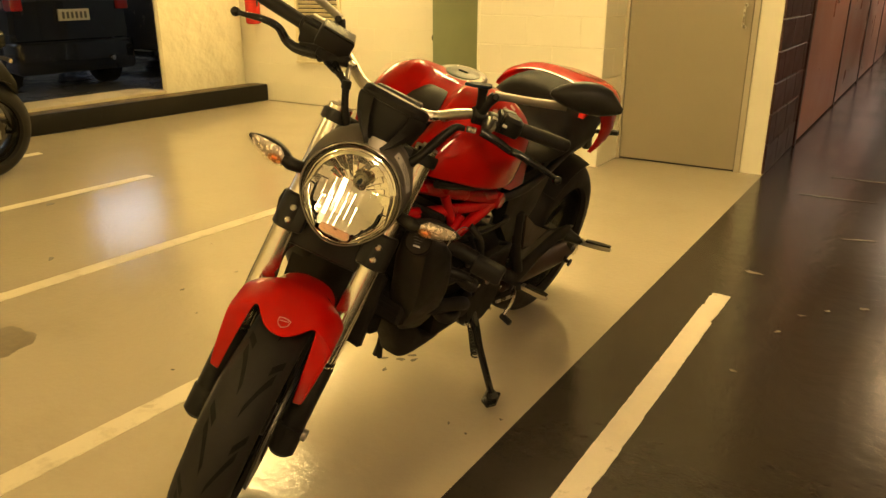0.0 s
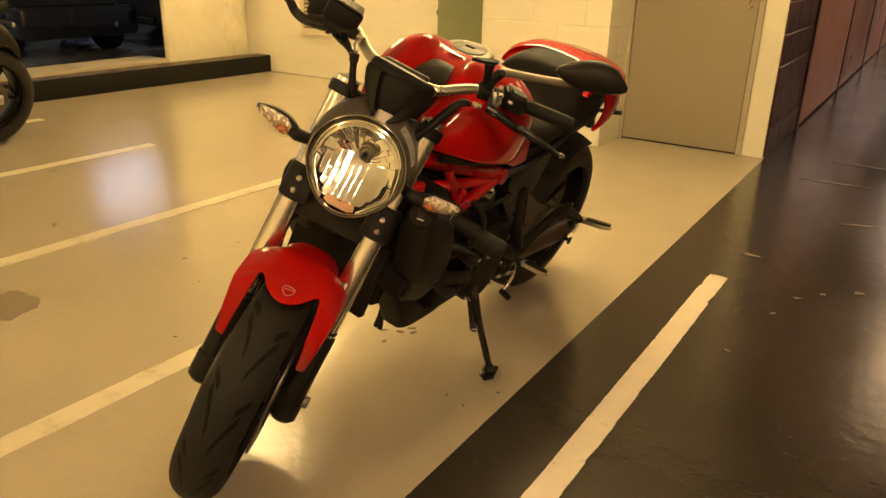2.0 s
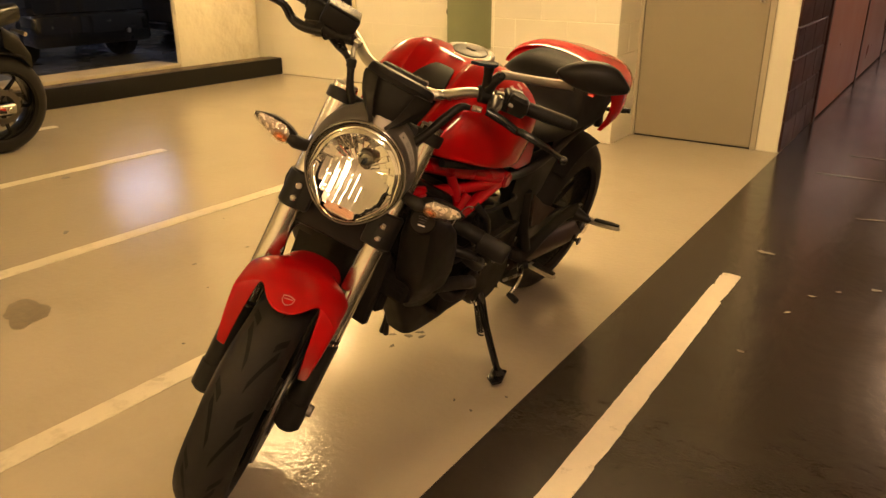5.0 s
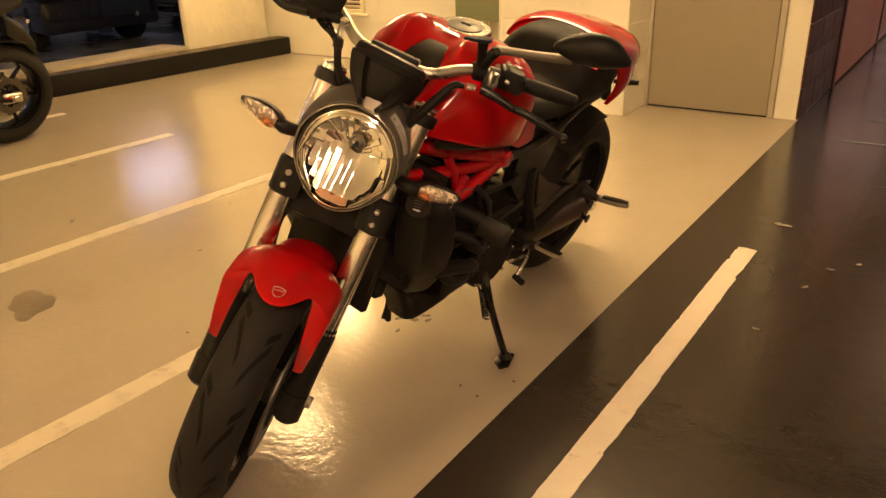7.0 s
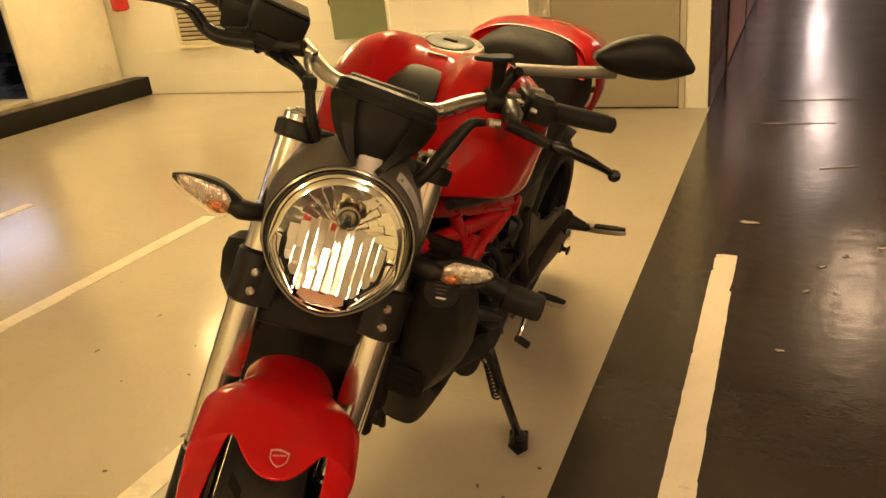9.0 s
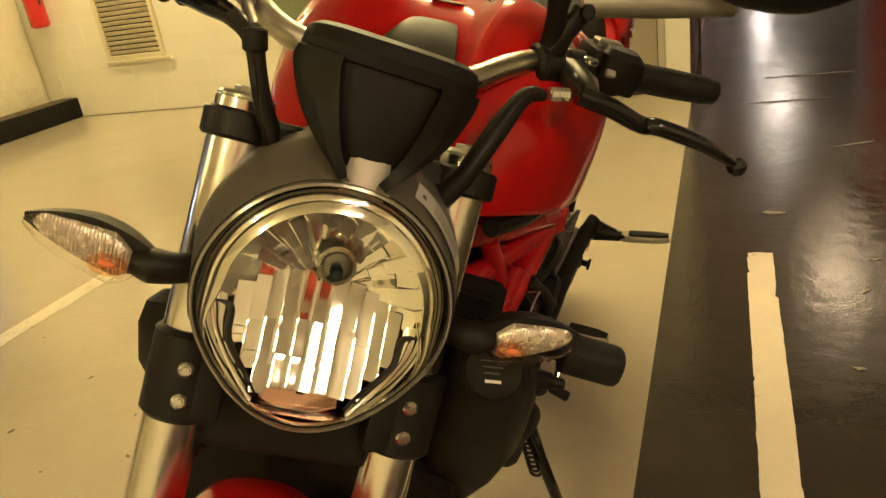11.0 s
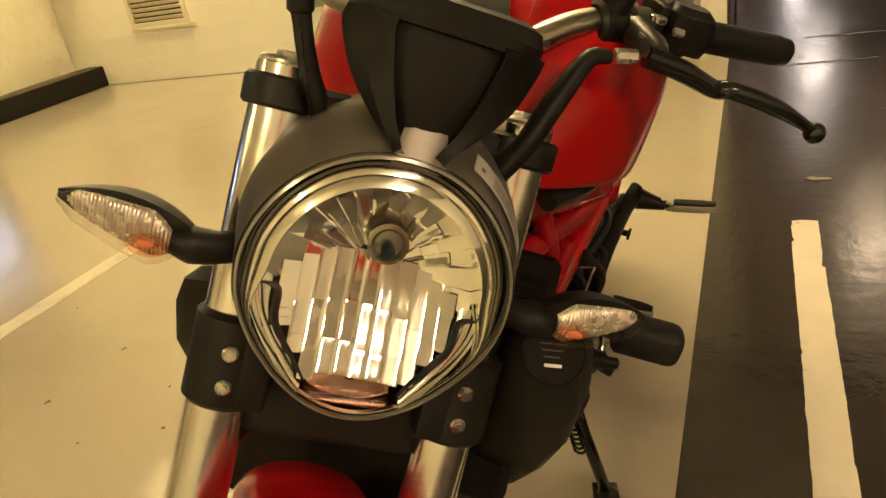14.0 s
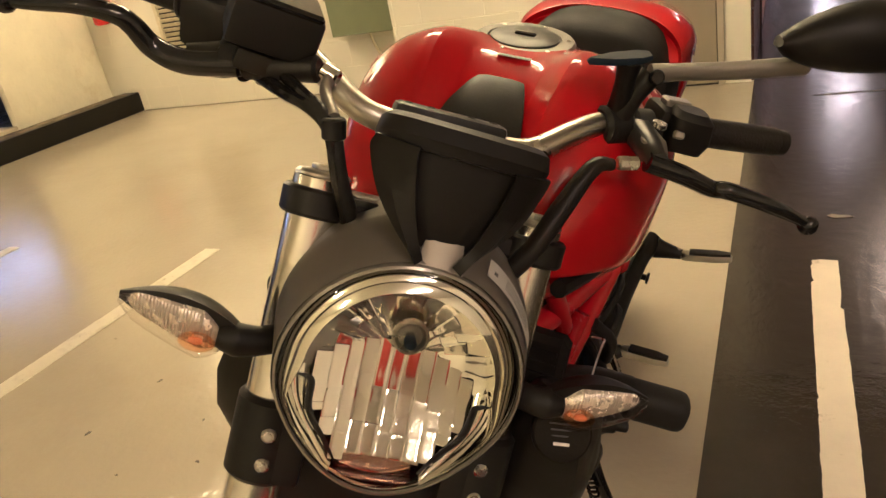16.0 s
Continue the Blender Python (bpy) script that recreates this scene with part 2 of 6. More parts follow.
M["seat"] = material("seat_vinyl", (0.0105, 0.0095, 0.0085), 0.66, spec=0.28, vary=0.12, scale=10, fine=260, bump=0.3, depth=0.001)
M["engine"] = material("dark_engine_metal", (0.0105, 0.0092, 0.0076), 0.52, metal=0.1, vary=0.35, scale=22, fine=180, bump=0.2, spec=0.22)
M["bronze"] = material("grey_bronze_paint", (0.24, 0.215, 0.185), 0.36, metal=0.25, vary=0.08, scale=9, fine=600, bump=0.03)
M["fork"] = material("brushed_fork_tube", (0.86, 0.83, 0.75), 0.20, metal=1.0, vary=0.05, scale=10, fine=220, bump=0.02)
M["alu"] = material("sand_aluminium", (0.55, 0.52, 0.46), 0.34, metal=1.0, vary=0.06, scale=14, fine=300, bump=0.04)
M["stalk"] = material("mirror_stalk_paint", (0.24, 0.22, 0.19), 0.4, metal=0.5, vary=0.08, scale=10, fine=300)
M["steel"] = material("zinc_steel", (0.62, 0.6, 0.55), 0.25, metal=1.0, vary=0.1, scale=40)
M["chrome"] = material("lamp_reflector", (0.95, 0.935, 0.84), 0.06, metal=1.0, vary=0.01, scale=10, bump=0.0, rough_vary=0.02)
M["shroud"] = material("shroud_plastic", (0.0120, 0.0108, 0.0092), 0.44, vary=0.35, scale=26, fine=500, bump=0.1, spec=0.2)
M["capring"] = material("filler_cap_metal", (0.17, 0.155, 0.135), 0.5, metal=0.6, vary=0.08, scale=30, fine=500, bump=0.05)
M["crest"] = material("pale_red_print", (0.60, 0.28, 0.25), 0.4)
M["disc"] = material("dull_disc_steel", (0.13, 0.12, 0.105), 0.45, metal=1.0, vary=0.1, scale=40)
M["heel"] = material("heel_plate_metal", (0.055, 0.034, 0.024), 0.42, metal=0.4, vary=0.25, scale=14, fine=200, bump=0.05)
M["spot"] = material("dark_floor_spot", (0.075, 0.058, 0.042), 0.35, vary=0.3, scale=30, fine=200, bump=0.05)
M["core"] = material("radiator_core", (0.015, 0.013, 0.011), 0.8, vary=0.3, scale=40, fine=400, bump=0.1, spec=0.1)
M["sand"] = material("sand_cast_metal", (0.36, 0.33, 0.28), 0.42, metal=0.6, vary=0.08, scale=20, fine=400, bump=0.06)
M["stalk_black"] = material("black_lamp_trim", (0.006, 0.006, 0.006), 0.35, vary=0.1, scale=40)
M["rim"] = material("smoked_rim", (0.25, 0.23, 0.19), 0.16, metal=0.2, vary=0.08, scale=20, bump=0.0, rough_vary=0.03)
M["shield"] = material("bulb_shield_metal", (0.34, 0.32, 0.24), 0.25, metal=0.8, vary=0.1, scale=30)
M["clamp"] = material("dark_grey_clamp", (0.045, 0.042, 0.038), 0.45, metal=0.3, vary=0.1, scale=20, fine=400)
M["label"] = material("printed_label", (0.55, 0.53, 0.49), 0.4, vary=0.03, scale=20)
M["ink"] = material("label_print", (0.12, 0.12, 0.12), 0.5)
M["white"] = material("white_print", (0.75, 0.73, 0.70), 0.4, vary=0.03)
M["blue"] = material("blue_black_plastic", (0.010, 0.018, 0.030), 0.55, vary=0.1, spec=0.12)
M["amber"] = material("amber_bulb", (0.80, 0.36, 0.22), 0.25, vary=0.1, scale=40)
M["signal_back"] = material("signal_reflector", (0.80, 0.74, 0.66), 0.26, metal=0.65, vary=0.12, scale=90, bump=0.45, fine=260)
M["lens"] = clear("clear_lens", (0.97, 0.97, 0.95))
M["signal_lens"] = clear("ribbed_lens", (0.99, 0.975, 0.96), bump=0.35, scale=150)
M["amber_glass"] = clear("amber_glass", (1.0, 0.78, 0.60), bump=0.2, scale=180)
M["pink_lens"] = clear("pink_tinted_lens", (0.99, 0.88, 0.84), bump=0.06, scale=110)
M["grip"] = material("grip_rubber", (0.011, 0.010, 0.0095), 0.5, vary=0.15, scale=20, fine=420, bump=0.4, spec=0.3)
M["mirror"] = material("mirror_glass", (0.85, 0.87, 0.88), 0.02, metal=1.0, vary=0.0, rough_vary=0.0, bump=0.0)
M["carblack"] = material("black_car_paint", (0.008, 0.008, 0.010), 0.2, vary=0.1, coat=1.0)
M["cargrey"] = material("dark_grey_car_paint", (0.10, 0.105, 0.12), 0.2, vary=0.1, coat=1.0)
M["carglass"] = material("dark_car_glass", (0.01, 0.012, 0.014), 0.05, vary=0.05)
M["tail"] = material("red_tail_lens", (0.35, 0.01, 0.01), 0.1, coat=1.0)
M["plate"] = material("number_plate", (0.72, 0.70, 0.62), 0.35, vary=0.04)
M["coolfloor"] = material("grey_concrete_floor", (0.26, 0.27, 0.29), 0.2, vary=0.15, scale=1.5, fine=60, bump=0.05, wave=0.004)
M["scuff"] = material("pale_scuff", (0.22, 0.19, 0.15), 0.5, vary=0.3, scale=30, fine=200)
M["housing"] = material("white_lamp_housing", (0.7, 0.68, 0.62), 0.4)


# ---- structure ----
def structure(name, bm, mat, label, category, smooth=False):
    return thing(name, bm, mat, label, category, kind="structure", smooth=smooth)


EDGE = -0.886
structure("floor", box(-6.30, -6, -0.2, EDGE, 5.97, 0.0), M["floor"], "glossy beige painted garage floor with faint stains", "floor")
structure("road", box(EDGE, -6, -0.2, 3.2, 26, -0.001), M["asphalt"], "glossy dark grey painted driving aisle", "road")
structure("ceiling", box(-18, -6, CEIL, 3.2, 26, CEIL + 0.2), M["ceiling"], "pale concrete garage ceiling", "ceiling")
wall_back = structure("wall_back", box(-6.62, 5.974, 0, -2.7, 6.2, CEIL), M["mortar"], "cream painted concrete block wall", "wall")
structure("floor_edge_strip", box(-6.1, 5.962, -0.002, -2.885, 5.972, 0.006), M["oil"], "thin dark line along the foot of the wall", "floor dirt")
wall_pier = structure("wall_pier", box(-2.879, 4.912, 0, -1.912, 5.97, CEIL), M["mortar"], "cream painted block pier beside a door", "wall")
structure("wall_door", box(-1.912, 5.35, 2.10, -1.038, 5.97, CEIL), M["wall"], "cream painted wall over the door", "wall")
structure("wall_jamb", box(-1.036, 5.305, 0, -0.900, 5.974, CEIL), M["wall"], "narrow cream wall strip between door and aisle", "wall")
structure("wall_behind_door", box(-1.912, 5.75, 0, -1.038, 5.97, 2.10), M["dark"], "dark space behind the closed door", "wall")
wall_aisle = structure("wall_aisle", box(-1.2, 5.975, 0, -0.899, 6.44, CEIL), M["dark_mortar"], "maroon painted block wall end at the aisle", "wall")
structure("wall_aisle_far", box(-1.2, 6.44, 0, -0.93, 26, CEIL), M["maroon"], "dark maroon wall behind the storage doors", "wall")
structure("wall_right", box(3.2, -6, 0, 3.4, 26, CEIL), M["wall"], "cream wall closing the aisle", "wall")
structure("wall_end", box(-1.2, 26, 0, 3.4, 26.2, CEIL), M["plaster"], "far end wall of the aisle", "wall")
structure("wall_front", box(-18, -2.8, 0, 3.4, -2.6, CEIL), M["wall"], "cream wall closing the garage", "wall")
# Unseen red block added behind the camera to redden the headlight's reflection.
structure("column", box(2.15, -2.6, 0, 2.50, -2.30, CEIL, 0.01), M["redpaint"], "unseen red pillar added for the headlight's red reflection", "column")
structure("column", box(0.76, 10.0, 0, 1.9, 10.7, CEIL, 0.01), M["redpaint"], "red painted column beside the aisle", "column")
# the wall with the opening to the neighbouring deck
structure("wall_plaster", box(-6.50, 4.90, 0, -6.44, 5.974, CEIL, 0.02), M["plaster"], "rough cream plastered pier beside the opening", "wall", True)
structure("wall_sill", box(-6.82, -6, -0.2, -6.42, 4.90, 0.205, 0.006), M["sill"], "low tan sill under the wide opening", "wall")
structure("wall_left_near", box(-6.85, -6, 0.2, -6.44, 0.4, CEIL), M["plaster"], "cream plastered wall", "wall")
structure("floor_deck", box(-18, -6, -0.22, -6.82, 14, -0.02), M["coolfloor"], "shiny grey concrete deck floor", "floor")
structure("wall_deck_end", box(-18, 14, -0.2, -6.6, 14.2, CEIL), M["wall"], "pale far wall of the deck", "wall")
structure("wall_deck_left", box(-18.2, -6, -0.2, -18, 14.2, CEIL), M["wall"], "pale wall of the deck", "wall")
structure("wall_deck_back", box(-6.85, 6.2, -0.2, -6.62, 14, CEIL), M["plaster"], "plain wall between deck and garage", "wall")

# kerb, slightly out of line with the wall
kerb = structure("kerb", box(0, 0, 0, 0.2, 9.5, 0.175, 0.012, seg=2), M["kerb"], "black painted concrete kerb below the opening", "kerb", True)
kerb.matrix_world = pose(-6.115, 5.97, 0, 0, 0, 180 - 3.6)
# Dust strip; its paler brown also paints in the light on the kerb's top.
dust = structure("kerb_dust", box(0.035, 0.10, 0.170, 0.196, 9.4, 0.178, 0.002), M["dust"], "brown dust on top of the kerb, its colour lightened as if lit", "dust", True)
dust.matrix_world = kerb.matrix_world.copy()


def floor_line(x, y0, y1, w, turn, mat, label, rag=0.003, seed=1):
    """A painted line with slightly ragged edges."""
    r = random.Random(seed)
    bm = bmesh.new()
    rows = []
    n = int((y1 - y0) / 0.012)
    chip = [0.0, 0.0]
    for k in range(n + 1):
        y = y0 + (y1 - y0) * k / n
        edge = []
        for e in (0, 1):
            if r.random() < 0.035:
                chip[e] = r.uniform(0.0, 3.2 * rag)
            chip[e] *= 0.78
            edge.append(w / 2 - chip[e] + rag * 0.55 * noise.noise((y * 21, e * 9.0, seed)) + r.uniform(-0.18, 0.18) * rag)
        end = rag * 1.5 * r.uniform(-1, 1) if k in (0, n) else 0
        rows.append([bm.verts.new(q) for q in ((-edge[0], y, -0.002), (-edge[0], y, 0.0022), (-0.1 * w, y + end, 0.003), (0.1 * w, y - end, 0.003), (edge[1], y, 0.0022), (edge[1], y, -0.002))])
    for p, q in zip(rows, rows[1:]):
        for k in range(5):
            bm.faces.new((p[k], p[k + 1], q[k + 1], q[k]))
    bm.faces.new(rows[0])
    bm.faces.new(rows[-1][::-1])
    bmesh.ops.recalc_face_normals(bm, faces=bm.faces)
    ob = structure("floor_line", bm, mat, label, "floor marking")
    ob.matrix_world = pose(x, 3.05, 0, 0, 0, turn) @ pose(0, -3.05, 0)


floor_line(-0.614, -6, 3.04, 0.077, 0.0, M["line"], "white painted line with ragged edges on the dark aisle", 0.0035, 5)
for x in (-1.778, -3.035, -4.33, -5.62):
    floor_line(x, -2, 3.08, 0.085, -2.2, M["faint_line"], "worn pale bay line on the beige floor", 0.002, int(-x * 10))


# ---- lamps ----
def strip_light(x, y, turn, colour, power, length=1.25, width=0.2):
    lamp = empty("ceiling_light", pose(x, y, CEIL, 0, 0, turn), "white fluorescent strip light under the ceiling", "ceiling light", "strip lights")
    part("housing", box(-length / 2, -width * 0.22, -0.115, length / 2, width * 0.22, -0.070, 0.006), M["housing"], lamp)
    for x in (-length * 0.35, length * 0.35):
        part("hanger", rod((x, 0, -0.075), (x, 0, 0.0), 0.006, 8), M["housing"], lamp)
    glow = glowing("tube_glow", colour, power / (length * (width + 0.12) * math.pi))
    part("diffuser", box(-length / 2 + 0.01, -width / 2 - 0.015, -0.170, length / 2 - 0.01, width / 2 + 0.015, -0.117, 0.01), glow, lamp, "glowing diffuser")


strip_light(-4.12, 3.60, 0, WARM, 36, 0.70, 0.12)
strip_light(-1.35, 3.2, 0, WARM, 86)
strip_light(-1.2, -1.3, 90, WARM, 62, 0.60, 0.05)
# Unseen strip added close to the back wall to brighten it.
strip_light(-5.2, 5.35, 0, WARM, 62, 0.60)
strip_light(-4.4, 0.0, 0, WARM, 22)
strip_light(0.30, 7.9, 90, PALE, 23)
strip_light(1.2, -0.5, 90, PALE, 66)
strip_light(0.12, 13.6, 90, (1.0, 0.84, 0.66), 40)
strip_light(0.2, 22.5, 90, (1.0, 0.86, 0.74), 85)
strip_light(-9.2, 9.6, 90, COOL, 36)
strip_light(-10.9, 7.3, 90, COOL, 18, 1.1, 0.45)
strip_light(-12.0, 2.0, 90, COOL, 40)

# ---- the motorcycle ----
RAKE = radians(24.3)
AXIS = Vector((0, -math.sin(RAKE), math.cos(RAKE)))
HEAD = Vector((0, 1.573, 0))
STEER = Matrix.Translation(HEAD) @ Matrix.Rotation(radians(27.5), 4, AXIS) @ Matrix.Translation(-HEAD)
AXLE = Vector((0.007, 1.48, 0.30))
bike = empty("motorcycle", pose(-1.2968, 2.5071, 0.0106, 0, 0, 179.29) @ pose(0, 0, 0, 0, -15.95, 0),
             "red and black naked motorcycle leaning on its side stand", "motorcycle")


def fore(name, bm, mat, parent=None, label="", smooth=True):
    """A part that turns with the handlebar."""
    return part(name, moved(bm, STEER), mat, parent or bike, label, smooth)


def aft(name, bm, mat, parent=None, label="", smooth=True):
    return part(name, bm, mat, parent or bike, label, smooth)


def on_fork(t, side, out=0.0, ahead=0.0):
    """A point t metres up the fork leg from the axle."""
    across = Vector((0, math.cos(RAKE), math.sin(RAKE)))
    return AXLE + AXIS * t + across * ahead + Vector((side * (0.1045 + out) - 0.0155 * min(t, 0.45), 0, 0))


TURN_X = Matrix.Rotation(radians(90), 4, "Y")


def tyre_material(name):
    """Black rubber with curved tread grooves, laid out round the x axis."""
    m = material(name, (0.020, 0.018, 0.016), 0.66, vary=0.25, scale=20, fine=300, bump=0.12, spec=0.18)
    n, l = m.node_tree.nodes, m.node_tree.links
    tc = n.new("ShaderNodeTexCoord")
    sx = n.new("ShaderNodeSeparateXYZ")
    l.new(tc.outputs["Object"], sx.inputs[0])

    def math_node(op, a, b=None):
        q = n.new("ShaderNodeMath")
        q.operation = op
        for k, v in enumerate((a, b)):
            if v is None:
                continue
            if isinstance(v, (int, float)):
                q.inputs[k].default_value = v
            else:
                l.new(v, q.inputs[k])
        return q.outputs[0]

    ang = math_node("ARCTAN2", sx.outputs["Y"], sx.outputs["Z"])
    ax = math_node("ABSOLUTE", sx.outputs["X"])
    side = math_node("MULTIPLY", math_node("SIGN", sx.outputs["X"]), 0.11)
    bend = math_node("SINE", math_node("MULTIPLY", ax, 55.0))
    ph = math_node("ADD", math_node("ADD", math_node("MULTIPLY", ang, 11 / (2 * math.pi)), math_node("MULTIPLY", ax, 16.0)), side)
    ph = math_node("ADD", ph, math_node("MULTIPLY", bend, 0.12))
    fr = math_node("FRACT", ph)
    line = math_node("ABSOLUTE", math_node("SUBTRACT", fr, 0.5))
    ph2 = math_node("FRACT", math_node("ADD", math_node("ADD", math_node("MULTIPLY", ang, 11 / (2 * math.pi)), math_node("MULTIPLY", ax, 9.0)), math_node("ADD", side, 0.55)))
    line2 = math_node("ABSOLUTE", math_node("SUBTRACT", ph2, 0.5))
    keep = math_node("GREATER_THAN", ax, 0.010)
    edge = math_node("LESS_THAN", ax, 0.046)
    inner = math_node("LESS_THAN", ax, 0.040)
    outer2 = math_node("GREATER_THAN", ax, 0.026)
    g1 = math_node("MULTIPLY", math_node("LESS_THAN", line, 0.075), math_node("MULTIPLY", keep, inner))
    g2 = math_node("MULTIPLY", math_node("LESS_THAN", line2, 0.06), math_node("MULTIPLY", outer2, edge))
    groove = math_node("MAXIMUM", g1, g2)
    p = n["Principled BSDF"]
    old = p.inputs["Base Color"].links[0].from_socket
    mx = n.new("ShaderNodeMix")
    mx.data_type = "RGBA"
    l.new(groove, mx.inputs[0])
    l.new(old, mx.inputs[6])
    mx.inputs[7].default_value = (0.002, 0.002, 0.002, 1)
    l.new(mx.outputs[2], p.inputs["Base Color"])
    b = n.new("ShaderNodeBump")
    b.inputs["Strength"].default_value, b.inputs["Distance"].default_value = 1.0, 0.004
    b.invert = True
    l.new(groove, b.inputs["Height"])
    l.new(p.inputs["Normal"].links[0].from_socket, b.inputs["Normal"])
    l.new(b.outputs[0], p.inputs["Normal"])
    return m


M["tyre"] = tyre_material("tyre_rubber")


def tyre_mesh(radius, width, rim):
    prof = []
    for k in range(17):
        a = -math.pi / 2 * 1.12 + math.pi * 1.12 * k / 16
        c = width / 2
        prof.append((radius - c * 0.92 + c * 0.92 * math.cos(a), c * math.sin(a)))
    prof = [(rim, -width * 0.36)] + prof + [(rim, width * 0.36), (rim, -width * 0.36)]
    return moved(lathe(prof, 72, close=False), TURN_X)


def wheel(name, centre, radius, width, rim, turn, spokes=5):
    """A tyre with its rim, discs and spokes; the tyre is the part."""
    ob = part(name, tyre_mesh(radius, width, rim), M["tyre"], bike, "black road tyre with curved tread grooves")
    ob.matrix_local = turn @ Matrix.Translation(centre)
    w = width * 0.36
    bm = lathe([(rim + 0.004, -w), (rim + 0.006, -w - 0.004), (rim - 0.012, -w - 0.004), (rim - 0.02, -w * 0.5), (rim - 0.02, w * 0.5), (rim - 0.012, w + 0.004), (rim + 0.006, w + 0.004), (rim + 0.004, w)], 64, close=False)
    part("rim", moved(bm, TURN_X), M["gloss"], ob, "black alloy rim")
    for s in range(spokes * 2):
        a = 2 * math.pi * (s // 2) / spokes + (0.16 if s % 2 else -0.16)
        b = 2 * math.pi * (s // 2) / spokes + (0.30 if s % 2 else -0.30)
        part("spoke", tube([(0, 0.035 * math.cos(a), 0.035 * math.sin(a)), (0, (rim - 0.015) * math.cos(b), (rim - 0.015) * math.sin(b))], [0.014, 0.009], 8, smooth=False), M["gloss"], ob)
    part("hub", rod((-0.055, 0, 0), (0.055, 0, 0), 0.04, 24), M["engine"], ob)
    return ob


front = wheel("front_wheel", AXLE, 0.30, 0.120, 0.222, STEER)
rear = wheel("rear_wheel", Vector((0, 0.014, 0.322)), 0.322, 0.18, 0.222, Matrix.Identity(4))
for s in (-1, 1):
    bm = lathe([(0.098, -0.0025), (0.160, -0.0025), (0.160, 0.0025), (0.098, 0.0025), (0.098, -0.0025)], 48, close=False)
    d = part("brake_disc", moved(bm, TURN_X), M["disc"], front, "drilled steel brake disc")
    d.location.x = s * 0.072
    for k in range(5):
        a = 2 * math.pi * k / 5
        bm = tube([(s * 0.066, 0.04 * math.cos(a), 0.04 * math.sin(a)), (s * 0.070, 0.105 * math.cos(a), 0.105 * math.sin(a))], 0.007, 6, smooth=False)
        part("disc_carrier", bm, M["black"], front)

# fork legs
for s in (1, -1):
    bm = rod(on_fork(0.13, s), on_fork(0.716, s), 0.0270, 36, 0.001)
    leg = fore("fork_tube", bm, M["fork"], label="brushed metal fork tube")
    bm = rod(on_fork(0.714, s), on_fork(0.7215, s), 0.0262, 36, 0.003)
    merge(bm, rod(on_fork(0.7210, s), on_fork(0.7222, s), 0.0180, 36, 0.0005))
    merge(bm, rod(on_fork(0.7215, s), on_fork(0.7275, s), 0.0125, 6, 0.0012))
    fore("fork_cap", bm, M["alu"], leg, "silver fork cap with a hexagonal nut")
    bm = rod(on_fork(-0.045, s), on_fork(0.175, s), 0.0295, 24, 0.006)
    merge(bm, rod(on_fork(0.172, s), on_fork(0.19, s), 0.0275, 24, 0.005))
    merge(bm, rod(on_fork(-0.062, s), on_fork(0.02, s), 0.033, 24, 0.010))
    low = fore("fork_leg", bm, M["black"], label="black lower fork leg")
    e = AXLE + Vector((s * 0.138, 0, 0))
    if s < 0:
        fore("axle_nut", rod(e - Vector((s * 0.006, 0, 0)), e + Vector((s * 0.010, 0, 0)), 0.015, 18, 0.003), M["stalk"], low, "dull metal axle nut")
    # caliper behind the leg
    c = AXLE + AXIS * 0.135 + Vector((s * 0.084, -0.050, 0))
    bm = box(-0.021, -0.045, -0.080, 0.021, 0.034, 0.080, 0.008, seg=2)
    merge(bm, box(-0.017, -0.062, -0.045, 0.024, -0.040, 0.050, 0.006, seg=2))
    fore("brake_caliper", moved(bm, Matrix.Translation(c) @ Matrix.Rotation(RAKE, 4, "X")), M["black"], low)
    # upper yoke
    bm = rod(on_fork(0.679, s), on_fork(0.706, s), 0.0345, 36, 0.003)
    merge(bm, moved(box(-0.024, -0.030, -0.012, 0.024, 0.024, 0.012, 0.005), Matrix.Translation(on_fork(0.692, s, -0.034)) @ Matrix.Rotation(RAKE, 4, "X")))
    fore("upper_yoke_clamp", bm, M["black"], label="black upper fork clamp")
    # lower yoke with its pinch bolts
    bm = rod(on_fork(0.421, s), on_fork(0.505, s), 0.0345, 32, 0.005)
    m = Matrix.Translation(on_fork(0.463, s, -0.018, 0.008)) @ Matrix.Rotation(RAKE, 4, "X")
    merge(bm, moved(box(-0.020, -0.03, -0.040, 0.020, 0.024, 0.040, 0.006, seg=2), m))
    yoke = fore("lower_yoke_clamp", bm, M["black"], label="black lower fork clamp with two bolts")
    for t in (0.444, 0.4735):
        a = on_fork(t, s, -0.002, 0.026)
        b = on_fork(t, s, -0.0015, 0.037)
        bm = rod(a, b, 0.0072, 14, 0.002)
        merge(bm, rod(b, b + (b - a) * 0.15, 0.0042, 6, 0.0005))
        fore("bolt", bm, M["steel"], yoke, "zinc pinch bolt")
bm = moved(box(-0.085, -0.035, -0.075, 0.085, 0.03, 0.040, 0.01, seg=2), Matrix.Translation(AXLE + AXIS * 0.455 + Vector((0, -0.03, 0))) @ Matrix.Rotation(RAKE, 4, "X"))
fore("lower_yoke", bm, M["black"])
bm = moved(box(-0.085, -0.035, -0.014, 0.085, 0.03, 0.014, 0.006, seg=2), Matrix.Translation(AXLE + AXIS * 0.686 + Vector((0, -0.035, -0.01))) @ Matrix.Rotation(RAKE, 4, "X"))
fore("upper_yoke", bm, M["black"])
aft("steering_head", rod((0, 1.205, 0.785), (0, 1.145, 0.925), 0.034, 24), M["redframe"], label="red steering head tube")


